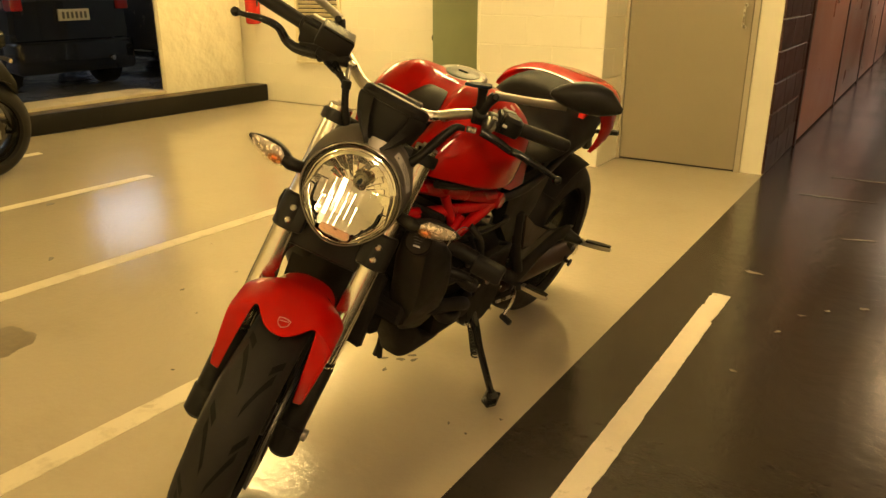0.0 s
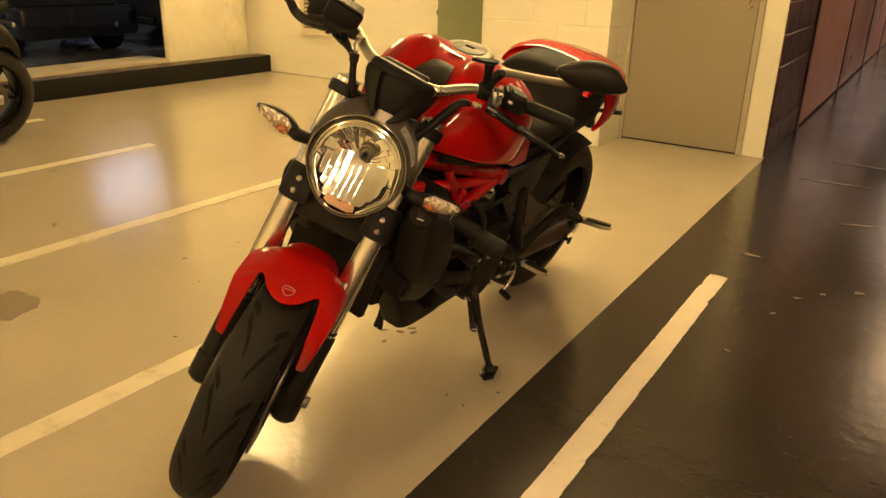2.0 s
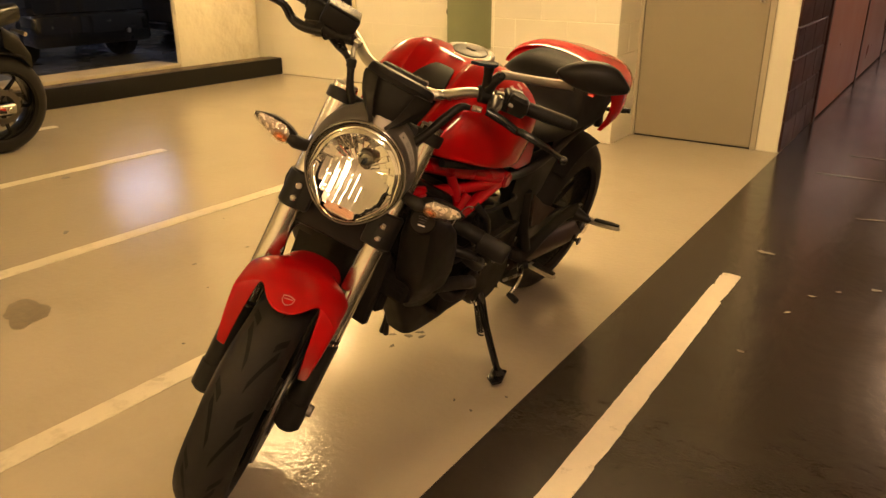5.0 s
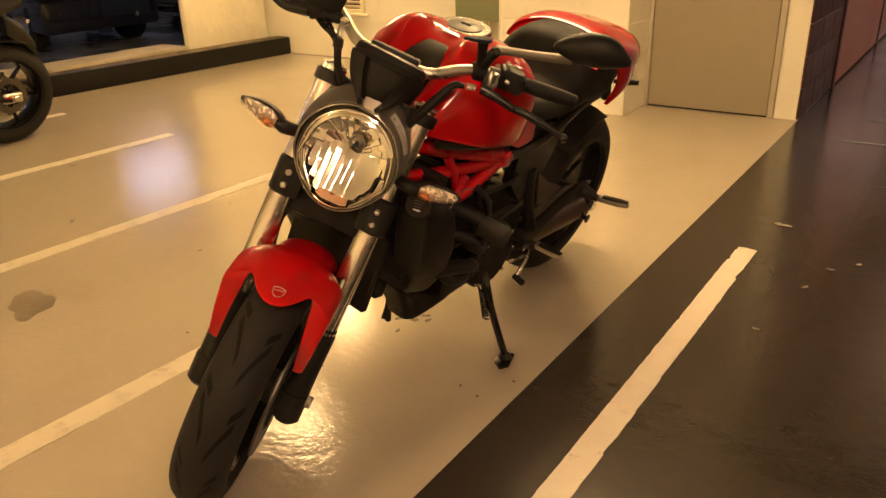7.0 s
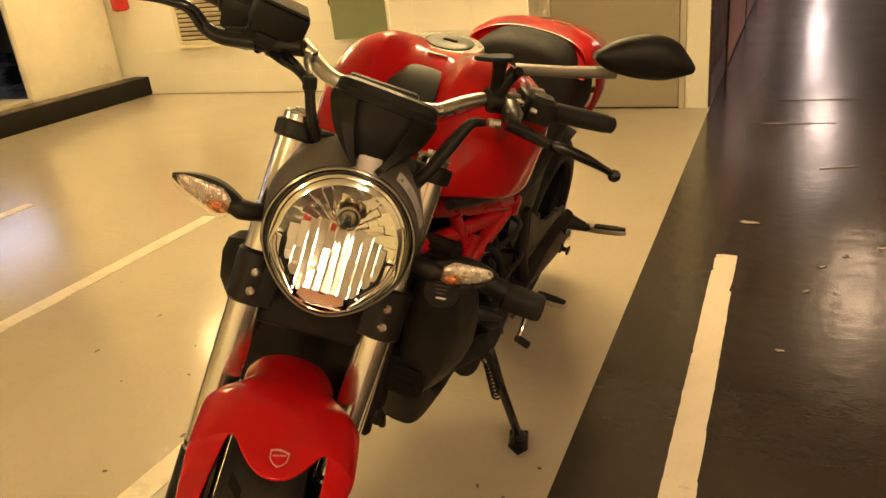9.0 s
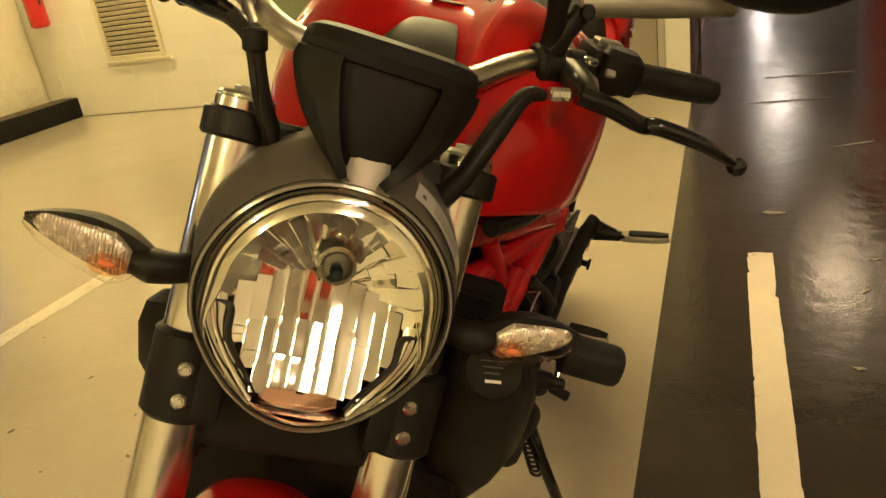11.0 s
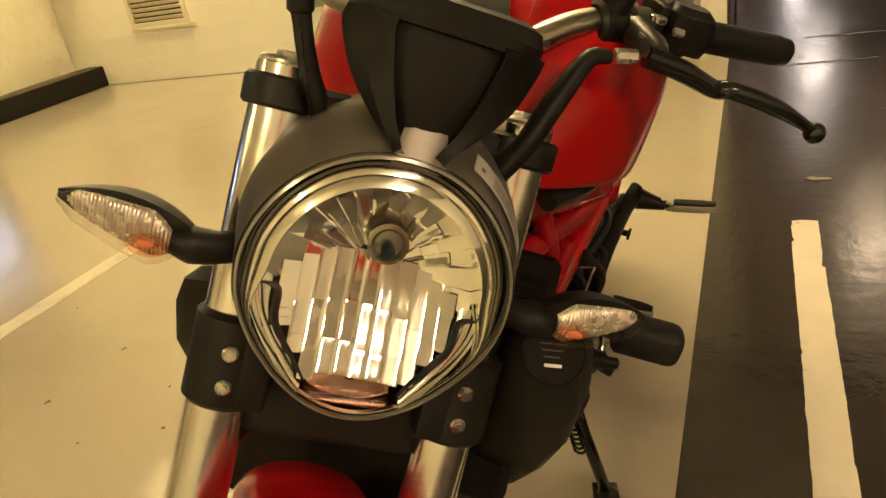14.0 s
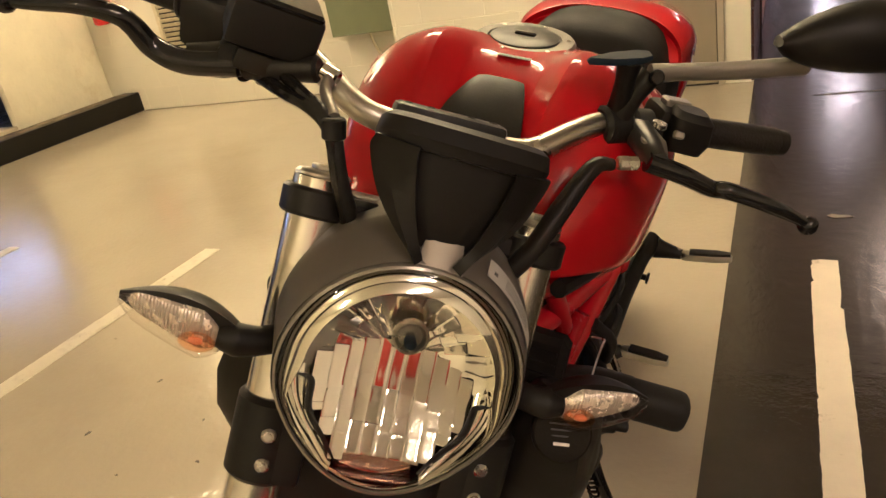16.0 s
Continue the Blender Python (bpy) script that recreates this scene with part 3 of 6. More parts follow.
# front mudguard: an arch over the tyre with a wing down each fork leg
def guard():
    bm = bmesh.new()
    rows = []
    us = [-1 + 2 * k / 24 for k in range(25)]
    for i in range(19):
        f = i / 18
        row = []
        for u in us:
            a = abs(u)
            lip = 72 + 9.5 * max(0, min(1, a / 0.52)) ** 2.2 - 2.5 * max(0, (a - 0.62) / 0.38)
            end = 156 - 14 * a * a
            th = radians(lip + (end - lip) * f)
            deg = math.degrees(th)
            k = max(0.0, min(1.0, (deg - 96) / 12))
            k = k * k * (3 - 2 * k)
            wide = 0.117 * (1 - k) + 0.074 * k
            x = 0.003 + u * wide
            r = 0.349 - 0.020 * a ** 2.0 - 0.020 * a ** 6 - 0.008 * k
            row.append(bm.verts.new((x, 1.48 + r * math.cos(th), 0.30 + r * math.sin(th))))
        rows.append(row)
    for p, q in zip(rows, rows[1:]):
        for k in range(24):
            bm.faces.new((p[k], p[k + 1], q[k + 1], q[k]))
    # a wing down the front of each fork leg, with its turned outer side
    for cols, sg in ((range(0, 6), -1), (range(19, 25), 1)):
        top = [rows[0][k] for k in cols]
        if sg < 0:
            top = top[::-1]
        outer = [rows[i][0 if sg < 0 else 24] for i in range(1, 6)]
        line = top + outer
        low = line
        n = len(line) - 1
        for step in range(1, 10):
            g = step / 9
            nxt = []
            for i, v in enumerate(line):
                f = i / n
                tip = Vector((0.006 + sg * (0.086 + 0.021 * min(1, f * 1.9)), 1.552 - 0.03 * max(0, f - 0.5) * 2, 0.446 + 0.01 * f))
                q = v.co.lerp(tip, g)
                bow = math.sin(math.pi * g)
                q.x += sg * 0.001 * bow
                q.y += 0.010 * bow * (1 - f)
                nxt.append(bm.verts.new(q))
            for i in range(n):
                bm.faces.new((low[i], low[i + 1], nxt[i + 1], nxt[i]))
            low = nxt
    bmesh.ops.recalc_face_normals(bm, faces=bm.faces)
    bmesh.ops.solidify(bm, geom=bm.faces[:], thickness=0.004)
    return bm


guard_ob = subdivided(fore("front_mudguard", guard(), M["red"], label="glossy red front mudguard"), 1)
# small pale crest on the mudguard
crest = [(-0.013, 0.010), (-0.006, 0.0125), (0.0, 0.0133), (0.006, 0.0125), (0.013, 0.010), (0.012, -0.002), (0.007, -0.009), (0.0, -0.013), (-0.007, -0.009), (-0.012, -0.002)]
th = radians(77.0)
m = Matrix.Translation((0, 1.48 + 0.3525 * math.cos(th), 0.30 + 0.3525 * math.sin(th))) @ Matrix.Rotation(th - math.pi / 2, 4, "X") @ Matrix.Rotation(math.pi, 4, "Z")
fore("crest", plate([(x, y) for x, y in crest], 0.0012, m), M["crest"], guard_ob, "small plain shield badge", False)
fore("crest_field", plate([(x * 0.86, y * 0.80 - 0.0008) for x, y in crest], 0.0018, m), M["red"], guard_ob, smooth=False)
fore("crest_band", plate([(-0.009, 0.0005), (0.009, 0.0045), (0.009, 0.0062), (-0.009, 0.0022)], 0.0024, m), M["crest"], guard_ob, smooth=False)

# headlight
HN = Vector((0, math.cos(radians(13.5)), math.sin(radians(13.5))))
HU = Vector((0, -math.sin(radians(13.5)), math.cos(radians(13.5))))
HC = Vector((0.001, 1.313, 0.832))
HM = Matrix.Translation(HC) @ Matrix((Vector((-1, 0, 0)), HU, HN)).transposed().to_4x4() @ Matrix.Scale(1.131, 4)
HS = 0.0990


def lamp_outline(n=64):
    """The lamp's outline: round above, tapering to a short flat below."""
    key = [(0, 1.018), (15, 1.018), (30, 1.012), (45, 1.001), (60, 0.995), (75, 0.993), (90, 0.9855), (105, 0.972), (120, 0.951), (135, 0.953), (150, 0.981), (165, 1.016), (172, 1.030), (180, 1.034)]
    out = []
    for k in range(n):
        a = 360 * k / n
        b = a if a <= 180 else 360 - a
        for (a0, r0), (a1, r1) in zip(key, key[1:]):
            if a0 <= b <= a1:
                f = (b - a0) / (a1 - a0)
                r = r0 + (r1 - r0) * f
        out.append((HS * r * math.sin(radians(a)), HS * r * math.cos(radians(a))))
    return out


OUT = lamp_outline()


def lamp_ring(k, z):
    return [(x * k, y * k, z) for x, y in OUT]


bm = loft([lamp_ring(1.0, -0.004), lamp_ring(1.03, -0.012), lamp_ring(1.02, -0.035), lamp_ring(0.86, -0.075), lamp_ring(0.5, -0.10)], caps=False)
lamp = fore("headlight", moved(bm, HM), M["gloss"], label="round clear headlight with a faceted reflector")
bm = loft([lamp_ring(1.010, -0.010), lamp_ring(1.022, -0.004), lamp_ring(1.012, 0.002), lamp_ring(0.990, 0.003), lamp_ring(0.985, -0.006)], caps=False)
fore("bezel", moved(bm, HM), M["rim"], lamp, "smoked clear bezel")
bm = loft([lamp_ring(0.990, -0.003), lamp_ring(0.982, 0.0), lamp_ring(0.972, -0.001)], caps=False)
fore("bezel_line", moved(bm, HM), M["gloss"], lamp, "thin dark line inside the bezel")


def ring_inner(a):
    """How far in the smooth chrome ring reaches at the angle a from the top."""
    b = min(a, 360 - a)
    f = max(0.0, min(1.0, (b - 84) / 34))
    return 0.775 + 0.180 * f * f * (3 - 2 * f)


def chrome_row(w, z):
    row = []
    for k, (x, y) in enumerate(OUT):
        inner = ring_inner(360 * k / len(OUT))
        q = 0.972 + (inner - 0.972) * w
        row.append((x * q, y * q, z * (0.972 - inner) / 0.197))
    return row


bm = loft([chrome_row(0.0, -0.0100), chrome_row(0.08, -0.0078), chrome_row(0.22, -0.0052), chrome_row(0.40, -0.0030), chrome_row(0.50, -0.0022), chrome_row(0.53, -0.0044), chrome_row(0.58, -0.0036), chrome_row(0.78, -0.0010), chrome_row(0.94, 0.0004), chrome_row(1.0, -0.0012), chrome_row(1.0, -0.042)], caps=False)
fore("inner_ring", moved(bm, HM), M["chrome"], lamp, "bright stepped inner ring")
# lens: a low dome
bm = loft([lamp_ring(k, 0.004 + 0.022 * (1 - k * k) ** 0.8) for k in (0.985, 0.95, 0.88, 0.78, 0.64, 0.48, 0.30, 0.12)], caps=False)
lens = fore("lens", moved(bm, HM), M["lens"], lamp, "clear domed lens")


def bowl(x, y, long):
    """Depth of the reflector; the long flutes below hardly curve sideways."""
    return -0.059 + 2.09 * (y - 0.0875) ** 2 + 2.1 * x * x if long else -0.050 + 3.0 * (y - 0.031) ** 2 + 2.6 * x * x


def facet(place, u0, u1, v0, v1, tilt, turn, bulge, n=9, long=False):
    """One curved mirror facet of the reflector bowl; place(u, v) gives its x and y."""
    bm = bmesh.new()
    xm, ym = place((u0 + u1) / 2, (v0 + v1) / 2)
    g = []
    for i in range(n + 1):
        for j in range(n + 1):
            u, v = i / n, j / n
            x, y = place(u0 + (u1 - u0) * u, v0 + (v1 - v0) * v)
            round_u, round_v = 1 - abs(2 * u - 1) ** 7, 1 - abs(2 * v - 1) ** 9
            g.append(bm.verts.new((x, y, bowl(x, y, long) + bulge * round_u + bulge * 0.7 * round_v + tilt * (y - ym) + turn * (x - xm))))
    for i in range(n):
        for j in range(n):
            a = i * (n + 1) + j
            bm.faces.new((g[a], g[a + n + 1], g[a + n + 2], g[a + 1]))
    bmesh.ops.recalc_face_normals(bm, faces=bm.faces)
    return bm


rng = random.Random(11)
# long upright flutes below
cols = [-0.0665, -0.053, -0.041, -0.029, -0.016, -0.004, 0.008, 0.021, 0.034, 0.046, 0.057, 0.067]
for x0, x1 in zip(cols, cols[1:]):
    xm = (x0 + x1) / 2
    bot = -0.072 if abs(xm) < 0.032 else -0.0775 + (abs(xm) - 0.034) * 1.3
    top = 0.016 - 4.5 * xm * xm
    seam = -0.022 - 4.0 * (xm + 0.01) ** 2
    turn = rng.uniform(-0.035, 0.035)
    low = bot + (seam - bot) * rng.uniform(0.35, 0.6)
    for y0, y1, lean in ((bot, low, 0.03), (low, seam, -0.01), (seam, top, -0.03)):
        if y1 - y0 > 0.004:
            bm = facet(lambda u, v: (u, v), x0, x1, y0, y1, lean + rng.uniform(-0.035, 0.035), turn + rng.uniform(-0.012, 0.012), rng.uniform(0.00015, 0.0004), 9, True)
            fore("reflector_facet", moved(bm, HM), M["chrome"], lamp)
# fan of larger facets above
fan = [-102, -88, -74, -62, -50, -38, -26, -13, 0, 13, 26, 38, 50, 62, 74, 88, 102]
for a0, a1 in zip(fan, fan[1:]):
    radii = [0.020, rng.uniform(0.031, 0.043), rng.uniform(0.052, 0.064), 0.0785]
    for r0, r1 in zip(radii, radii[1:]):
        def polar(a, r):
            return (r * math.sin(radians(a)), r * math.cos(radians(a)) * 0.99 + 0.001)
        bm = facet(polar, a0, a1, r0, r1, rng.uniform(-0.13, 0.13), rng.uniform(-0.13, 0.13), rng.uniform(0.0001, 0.00035) * (1 if rng.random() < 0.7 else -1), 6)
        fore("reflector_facet", moved(bm, HM), M["chrome"], lamp)
bm = loft([lamp_ring(0.83, -0.046), lamp_ring(0.5, -0.055), lamp_ring(0.1, -0.058)], caps=False)
fore("reflector", moved(bm, HM), M["chrome"], lamp, "silvered reflector bowl")
bm = moved(lathe([(0.016, -0.006), (0.0185, 0.0), (0.0185, 0.006), (0.0155, 0.0065), (0.012, 0.003), (0.0, 0.004)], 32), Matrix.Translation((0.005, 0.028, -0.036)) @ Matrix.Scale(0.84, 4))
fore("bulb_shield", moved(bm, HM), M["shield"], lamp, "ring-shaped bulb shield")
bm = moved(lathe([(0.007, 0), (0.0075, 0.012), (0.005, 0.016), (0.0, 0.017)], 20), Matrix.Translation((0.005, 0.025, -0.033)) @ Matrix.Scale(0.72, 4))
fore("bulb", moved(bm, HM), M["blue"], lamp, "blue-tinted bulb tip")
for s in (1, -1):
    path = [(s * 0.079, -0.0085, -0.006), (s * 0.0715, -0.0092, -0.0055), (s * 0.0665, -0.013, -0.005), (s * 0.0655, -0.032, -0.005), (s * 0.0600, -0.045, -0.005), (s * 0.046, -0.064, -0.005), (s * 0.035, -0.078, -0.006)]
    path = [(x, y, max(z, bowl(x, y, True) - 0.001)) for x, y, z in path]
    fore("reflector_trim", moved(tube(path, [0.0008, 0.0022, 0.0028, 0.0030, 0.0028, 0.0020, 0.0010], 8), HM), M["stalk_black"], lamp, "thin black S-shaped trim")
    # long bright facets between the trim and the rim
    inner = spline([(s * 0.0690, -0.012, 0), (s * 0.0680, -0.034, 0), (s * 0.0600, -0.048, 0), (s * 0.046, -0.067, 0), (s * 0.037, -0.080, 0)], 4)
    outer = []
    for k in range(len(inner)):
        f = (94 + 62 * k / (len(inner) - 1)) / 360 * len(OUT)
        p, q = OUT[int(f)], OUT[int(f) + 1]
        outer.append((s * 0.958 * (p[0] + (q[0] - p[0]) * (f % 1)), 0.958 * (p[1] + (q[1] - p[1]) * (f % 1))))
    edges = ((0.0, 0.34), (0.34, 0.66), (0.66, 1.0))
    for j, (e0, e1) in enumerate(edges):
        bm = bmesh.new()
        rows = []
        for k, (p, q) in enumerate(zip(inner, outer)):
            row = []
            for i in range(5):
                e = e0 + (e1 - e0) * i / 4
                slant = (0.0022, -0.0012, 0.0018)[j] * (i / 4 - 0.5) + 0.0005 * math.sin(math.pi * i / 4)
                row.append(bm.verts.new((p[0] + (q[0] - p[0]) * e, p[1] + (q[1] - p[1]) * e, bowl(p[0] + (q[0] - p[0]) * e, p[1] + (q[1] - p[1]) * e, True) - 0.0045 + slant)))
            rows.append(row)
        for p, q in zip(rows, rows[1:]):
            for i in range(4):
                bm.faces.new((p[i], p[i + 1], q[i + 1], q[i]))
        fore("side_reflector", moved(bm, HM), M["chrome"], lamp)
bm = loft([[(x * k, -0.079 + y * k, z) for x, y in ((-0.028, 0.008), (0.028, 0.008), (0.032, -0.014), (-0.032, -0.014))] for k, z in ((1.0, -0.016), (1.0, -0.004), (0.9, 0.0))])
fore("position_light", moved(bm, HM), M["pink_lens"], lamp, "small clear position light")
bm = loft([[(x, -0.079 + y, -0.018 - 0.16 * y) for x, y in ((-0.029 * k, 0.009 * k), (0.029 * k, 0.009 * k), (0.033 * k, -0.015 * k), (-0.033 * k, -0.015 * k))] for k in (1.0, 0.1)], caps=False)
fore("position_reflector", moved(bm, HM), M["chrome"], lamp)


# cowl over the lamp
def flare(a):
    return 1.035 + 0.245 * max(0.0, math.cos(radians(a * 0.97))) ** 0.92


def cowl_point(a, w):
    """A point of the cowl at the angle a from the top; w runs from the lamp's rim outwards and then back."""
    f = (a % 360) / 360 * 64
    p, q = OUT[int(f) % 64], OUT[(int(f) + 1) % 64]
    x, y = p[0] + (q[0] - p[0]) * (f % 1), p[1] + (q[1] - p[1]) * (f % 1)
    if w <= 1:
        k = 1.03 + (flare(a) - 1.03) * w
        z = -0.002 - 0.040 * w ** 1.4
    else:
        k = flare(a) * (1 + 0.03 * (w - 1) - 0.12 * max(0, w - 2))
        z = -0.042 - 0.034 * (w - 1)
    return (x * k, y * k, z)


def cowl():
    arc = [-106 + 212 * k / 48 for k in range(49)]
    bm = loft([[cowl_point(a, w) for a in arc] for w in (0, 0.12, 0.35, 0.6, 0.85, 1.0, 1.1, 1.5, 2.2, 3.0)], closed=False)
    bmesh.ops.solidify(bm, geom=bm.faces[:], thickness=-0.003)
    return bm


cowl_ob = fore("headlight_cowl", moved(cowl(), HM), M["bronze"], label="grey-bronze headlight cowl")
# printed sticker on the cowl
def sticker(w0, w1, a0, a1, lift):
    bm = bmesh.new()
    rows = []
    for i in range(11):
        a = a0 + (a1 - a0) * i / 10
        row = []
        for k in range(5):
            x, y, z = cowl_point(a, w0 + (w1 - w0) * k / 4)
            row.append(bm.verts.new((x * (1 + lift), y * (1 + lift), z + lift * 0.1)))
        rows.append(row)
    for p, q in zip(rows, rows[1:]):
        for k in range(4):
            bm.faces.new((p[k], p[k + 1], q[k + 1], q[k]))
    return bm


fore("sticker", moved(sticker(0.33, 0.72, 24, 63, 0.012), HM), M["label"], cowl_ob, "pale printed sticker")
for k in range(5):
    fore("print_bar", moved(sticker(0.42 + 0.05 * k, 0.436 + 0.05 * k, 34, 56, 0.014), HM), M["ink"], cowl_ob)
fore("print_bar", moved(sticker(0.46, 0.54, 27, 29, 0.014), HM), M["ink"], cowl_ob)
bm = moved(loft([[(x * k - 0.013, y, z) for x, y in ((-0.017, -0.012), (0.017, -0.012), (0.017, 0.001), (0.010, 0.003), (-0.010, 0.003), (-0.017, 0.001))] for k, z in ((1.25, -0.010), (1.12, 0.0), (1.0, 0.016), (0.95, 0.046))]), Matrix.Translation((0.006, 1.278, 0.949)) @ Matrix.Rotation(radians(30), 4, "X"))
fore("neck_plate", bm, M["sand"], label="sand-coloured neck between lamp and instrument pod")


# instrument pod
def rounded(cx, cy, z, hw, hd, n=28, e=0.5):
    ring = []
    for k in range(n):
        a = 2 * math.pi * k / n
        c, s = math.cos(a), math.sin(a)
        ring.append((cx + hw * math.copysign(abs(c) ** e, c), cy + hd * math.copysign(abs(s) ** e, s), z))
    return ring


DASH = Matrix.Translation((-0.006, 1.214, 1.018)) @ Matrix.Rotation(radians(27), 4, "X") @ Matrix.Rotation(radians(-2), 4, "Y")
bm = loft([rounded(0, 0, 0.016, 0.060, 0.034), rounded(0, 0, 0.022, 0.068, 0.042), rounded(0, 0, 0.017, 0.0745, 0.050), rounded(0, 0.002, 0.004, 0.0765, 0.053), rounded(0, 0.002, -0.006, 0.073, 0.050)])
dash = fore("instrument_pod", moved(bm, DASH), M["black"], label="black instrument pod over the headlight")
bm = loft([rounded(0, 0.002, -0.002, 0.064, 0.044), rounded(0, 0.002, -0.04, 0.052, 0.038), rounded(0, 0.002, -0.072, 0.034, 0.028, e=0.7), rounded(0, 0.002, -0.092, 0.018, 0.016, e=0.9)])
fore("pod_body", moved(bm, DASH), M["black"], dash, "tapered black pod body")
bm = loft([rounded(0, -0.004, 0.0205, 0.060, 0.030), rounded(0, -0.004, 0.0235, 0.057, 0.027)])
fore("pod_screen", moved(bm, DASH), M["gloss"], dash, "dark gloss display")
for s in (1, -1):
    bm = bmesh.new()
    a = [(s * 0.075, 0.032, 0.000), (s * 0.076, 0.018, -0.012), (s * 0.062, 0.024, -0.045), (s * 0.040, 0.028, -0.072), (s * 0.017, 0.032, -0.094)]
    b = [(s * 0.040, 0.055, -0.004), (s * 0.040, 0.055, -0.014), (s * 0.033, 0.048, -0.045), (s * 0.025, 0.042, -0.070), (s * 0.015, 0.034, -0.094)]
    va = [bm.verts.new(q) for q in spline(a, 4)]
    vm = [bm.verts.new((p + q) / 2 + Vector((s * 0.003, 0.006, 0))) for p, q in zip(spline(a, 4), spline(b, 4))]
    vb = [bm.verts.new(q) for q in spline(b, 4)]
    for p, q in ((va, vm), (vm, vb)):
        for k in range(len(p) - 1):
            bm.faces.new((p[k], p[k + 1], q[k + 1], q[k]))
    bmesh.ops.recalc_face_normals(bm, faces=bm.faces)
    bmesh.ops.solidify(bm, geom=bm.faces[:], thickness=0.003)
    fore("pod_flap", moved(bm, DASH), M["black"], dash, "curved black side flap")
bm = box(-0.055, -0.020, 0.0, 0.055, 0.020, 0.024, 0.006, seg=2)
riser = fore("bar_clamp", moved(bm, Matrix.Translation((0.0, 1.148, 1.004)) @ Matrix.Rotation(radians(18), 4, "X")), M["black"], label="black handlebar clamp with recessed bolts")
for x in (-0.042, -0.02, 0.02, 0.042):
    bm = rod((x, 1.1460, 1.0210), (x, 1.1412, 1.0272), 0.006, 14)
    fore("clamp_bolt", bm, M["dark"], riser)

# handlebar and its controls
BAR = [(0.0, 1.152, 1.008), (0.055, 1.152, 1.008), (0.09, 1.144, 1.013), (0.135, 1.110, 1.030), (0.175, 1.084, 1.037), (0.27, 1.056, 1.042), (0.390, 1.030, 1.046)]
full = [(-x, y, z) for x, y, z in BAR[:0:-1]] + BAR
fore("handlebar", tube(full, 0.0125, 18, 8), M["alu"], label="bare metal handlebar")
for s in (1, -1):
    def q(x, y, z):
        return Vector((s * x, y, z))
    bm = tube([q(0.272, 1.0556, 1.042), q(0.33, 1.043, 1.044), q(0.386, 1.031, 1.046)], [0.0160, 0.0168, 0.0160], 20)
    merge(bm, rod(q(0.266, 1.057, 1.042), q(0.273, 1.0555, 1.042), 0.021, 20))
    grip = fore("grip", bm, M["grip"], label="black rubber handlebar grip")
    bm = rod(q(0.384, 1.0314, 1.046), q(0.402, 1.0275, 1.0465), 0.0145, 20, 0.004)
    fore("bar_end", bm, M["black"], grip, "black bar end weight")
    # switch block
    bm = box(-0.026, -0.021, -0.024, 0.026, 0.022, 0.024, 0.008, seg=2)
    sw = fore("switch_block", moved(bm, Matrix.Translation(q(0.242, 1.064, 1.044)) @ Matrix.Rotation(s * radians(-12), 4, "Z")), M["black"], label="black handlebar switch block")
    for dz, c in ((0.012, "stalk"), (-0.004, "gloss"), (-0.015, "black")):
        bm = box(-0.009, -0.004, -0.004, 0.009, 0.004, 0.004, 0.0015)
        fore("switch", moved(bm, Matrix.Translation(q(0.240, 1.042, 1.048 + dz))), M[c], sw)
    bm = box(-0.016, -0.008, -0.004, 0.016, 0.008, 0.005, 0.002)
    fore("switch_cover", moved(bm, Matrix.Translation(q(0.240, 1.066, 1.070)) @ Matrix.Rotation(s * radians(-12), 4, "Z")), M["stalk"], sw)
    # lever
    bm = rod(q(0.196, 1.077, 1.038), q(0.226, 1.069, 1.040), 0.0185, 20, 0.003)
    merge(bm, tube([q(0.205, 1.085, 1.036), q(0.206, 1.125, 1.036), q(0.206, 1.160, 1.036)], [0.016, 0.014, 0.011], 12))
    perch = fore("lever_perch", bm, M["clamp"] if s < 0 else M["black"], label="lever mount clamped on the handlebar")
    if s < 0:
        fore("pivot_screw", rod(q(0.212, 1.112, 1.055), q(0.212, 1.112, 1.061), 0.008, 14, 0.001), M["steel"], perch)
        bm = loft([[(s * a, b, z) for a, b in ((0.196, 1.09), (0.220, 1.088), (0.224, 1.12), (0.216, 1.152), (0.200, 1.154), (0.194, 1.13))] for z in (1.034, 1.046)])
        bmesh.ops.bevel(bm, geom=bm.edges[:], offset=0.003, segments=2, profile=0.5, affect="EDGES")
        fore("perch_arm", bm, M["stalk"], perch, "bare cast lever bracket")
        bm = loft([rounded(s * 0.256, 1.082, 1.030, 0.022, 0.020, 20, 0.6), rounded(s * 0.256, 1.084, 1.045, 0.026, 0.022, 20, 0.6), rounded(s * 0.254, 1.084, 1.066, 0.024, 0.020, 20, 0.6), rounded(s * 0.252, 1.083, 1.073, 0.017, 0.014, 20, 0.6)])
        fore("switch_case", bm, M["black"], sw)
        fore("switch", moved(box(-0.010, -0.005, -0.003, 0.010, 0.005, 0.003, 0.0015), Matrix.Translation(q(0.256, 1.098, 1.062)) @ Matrix.Rotation(radians(-40), 4, "X")), M["stalk"], sw)
        fore("switch", moved(box(-0.006, -0.004, -0.003, 0.006, 0.004, 0.003, 0.0015), Matrix.Translation(q(0.240, 1.104, 1.050)) @ Matrix.Rotation(radians(-60), 4, "X")), M["stalk"], sw)
    up = 0.024 if s > 0 else 0.0
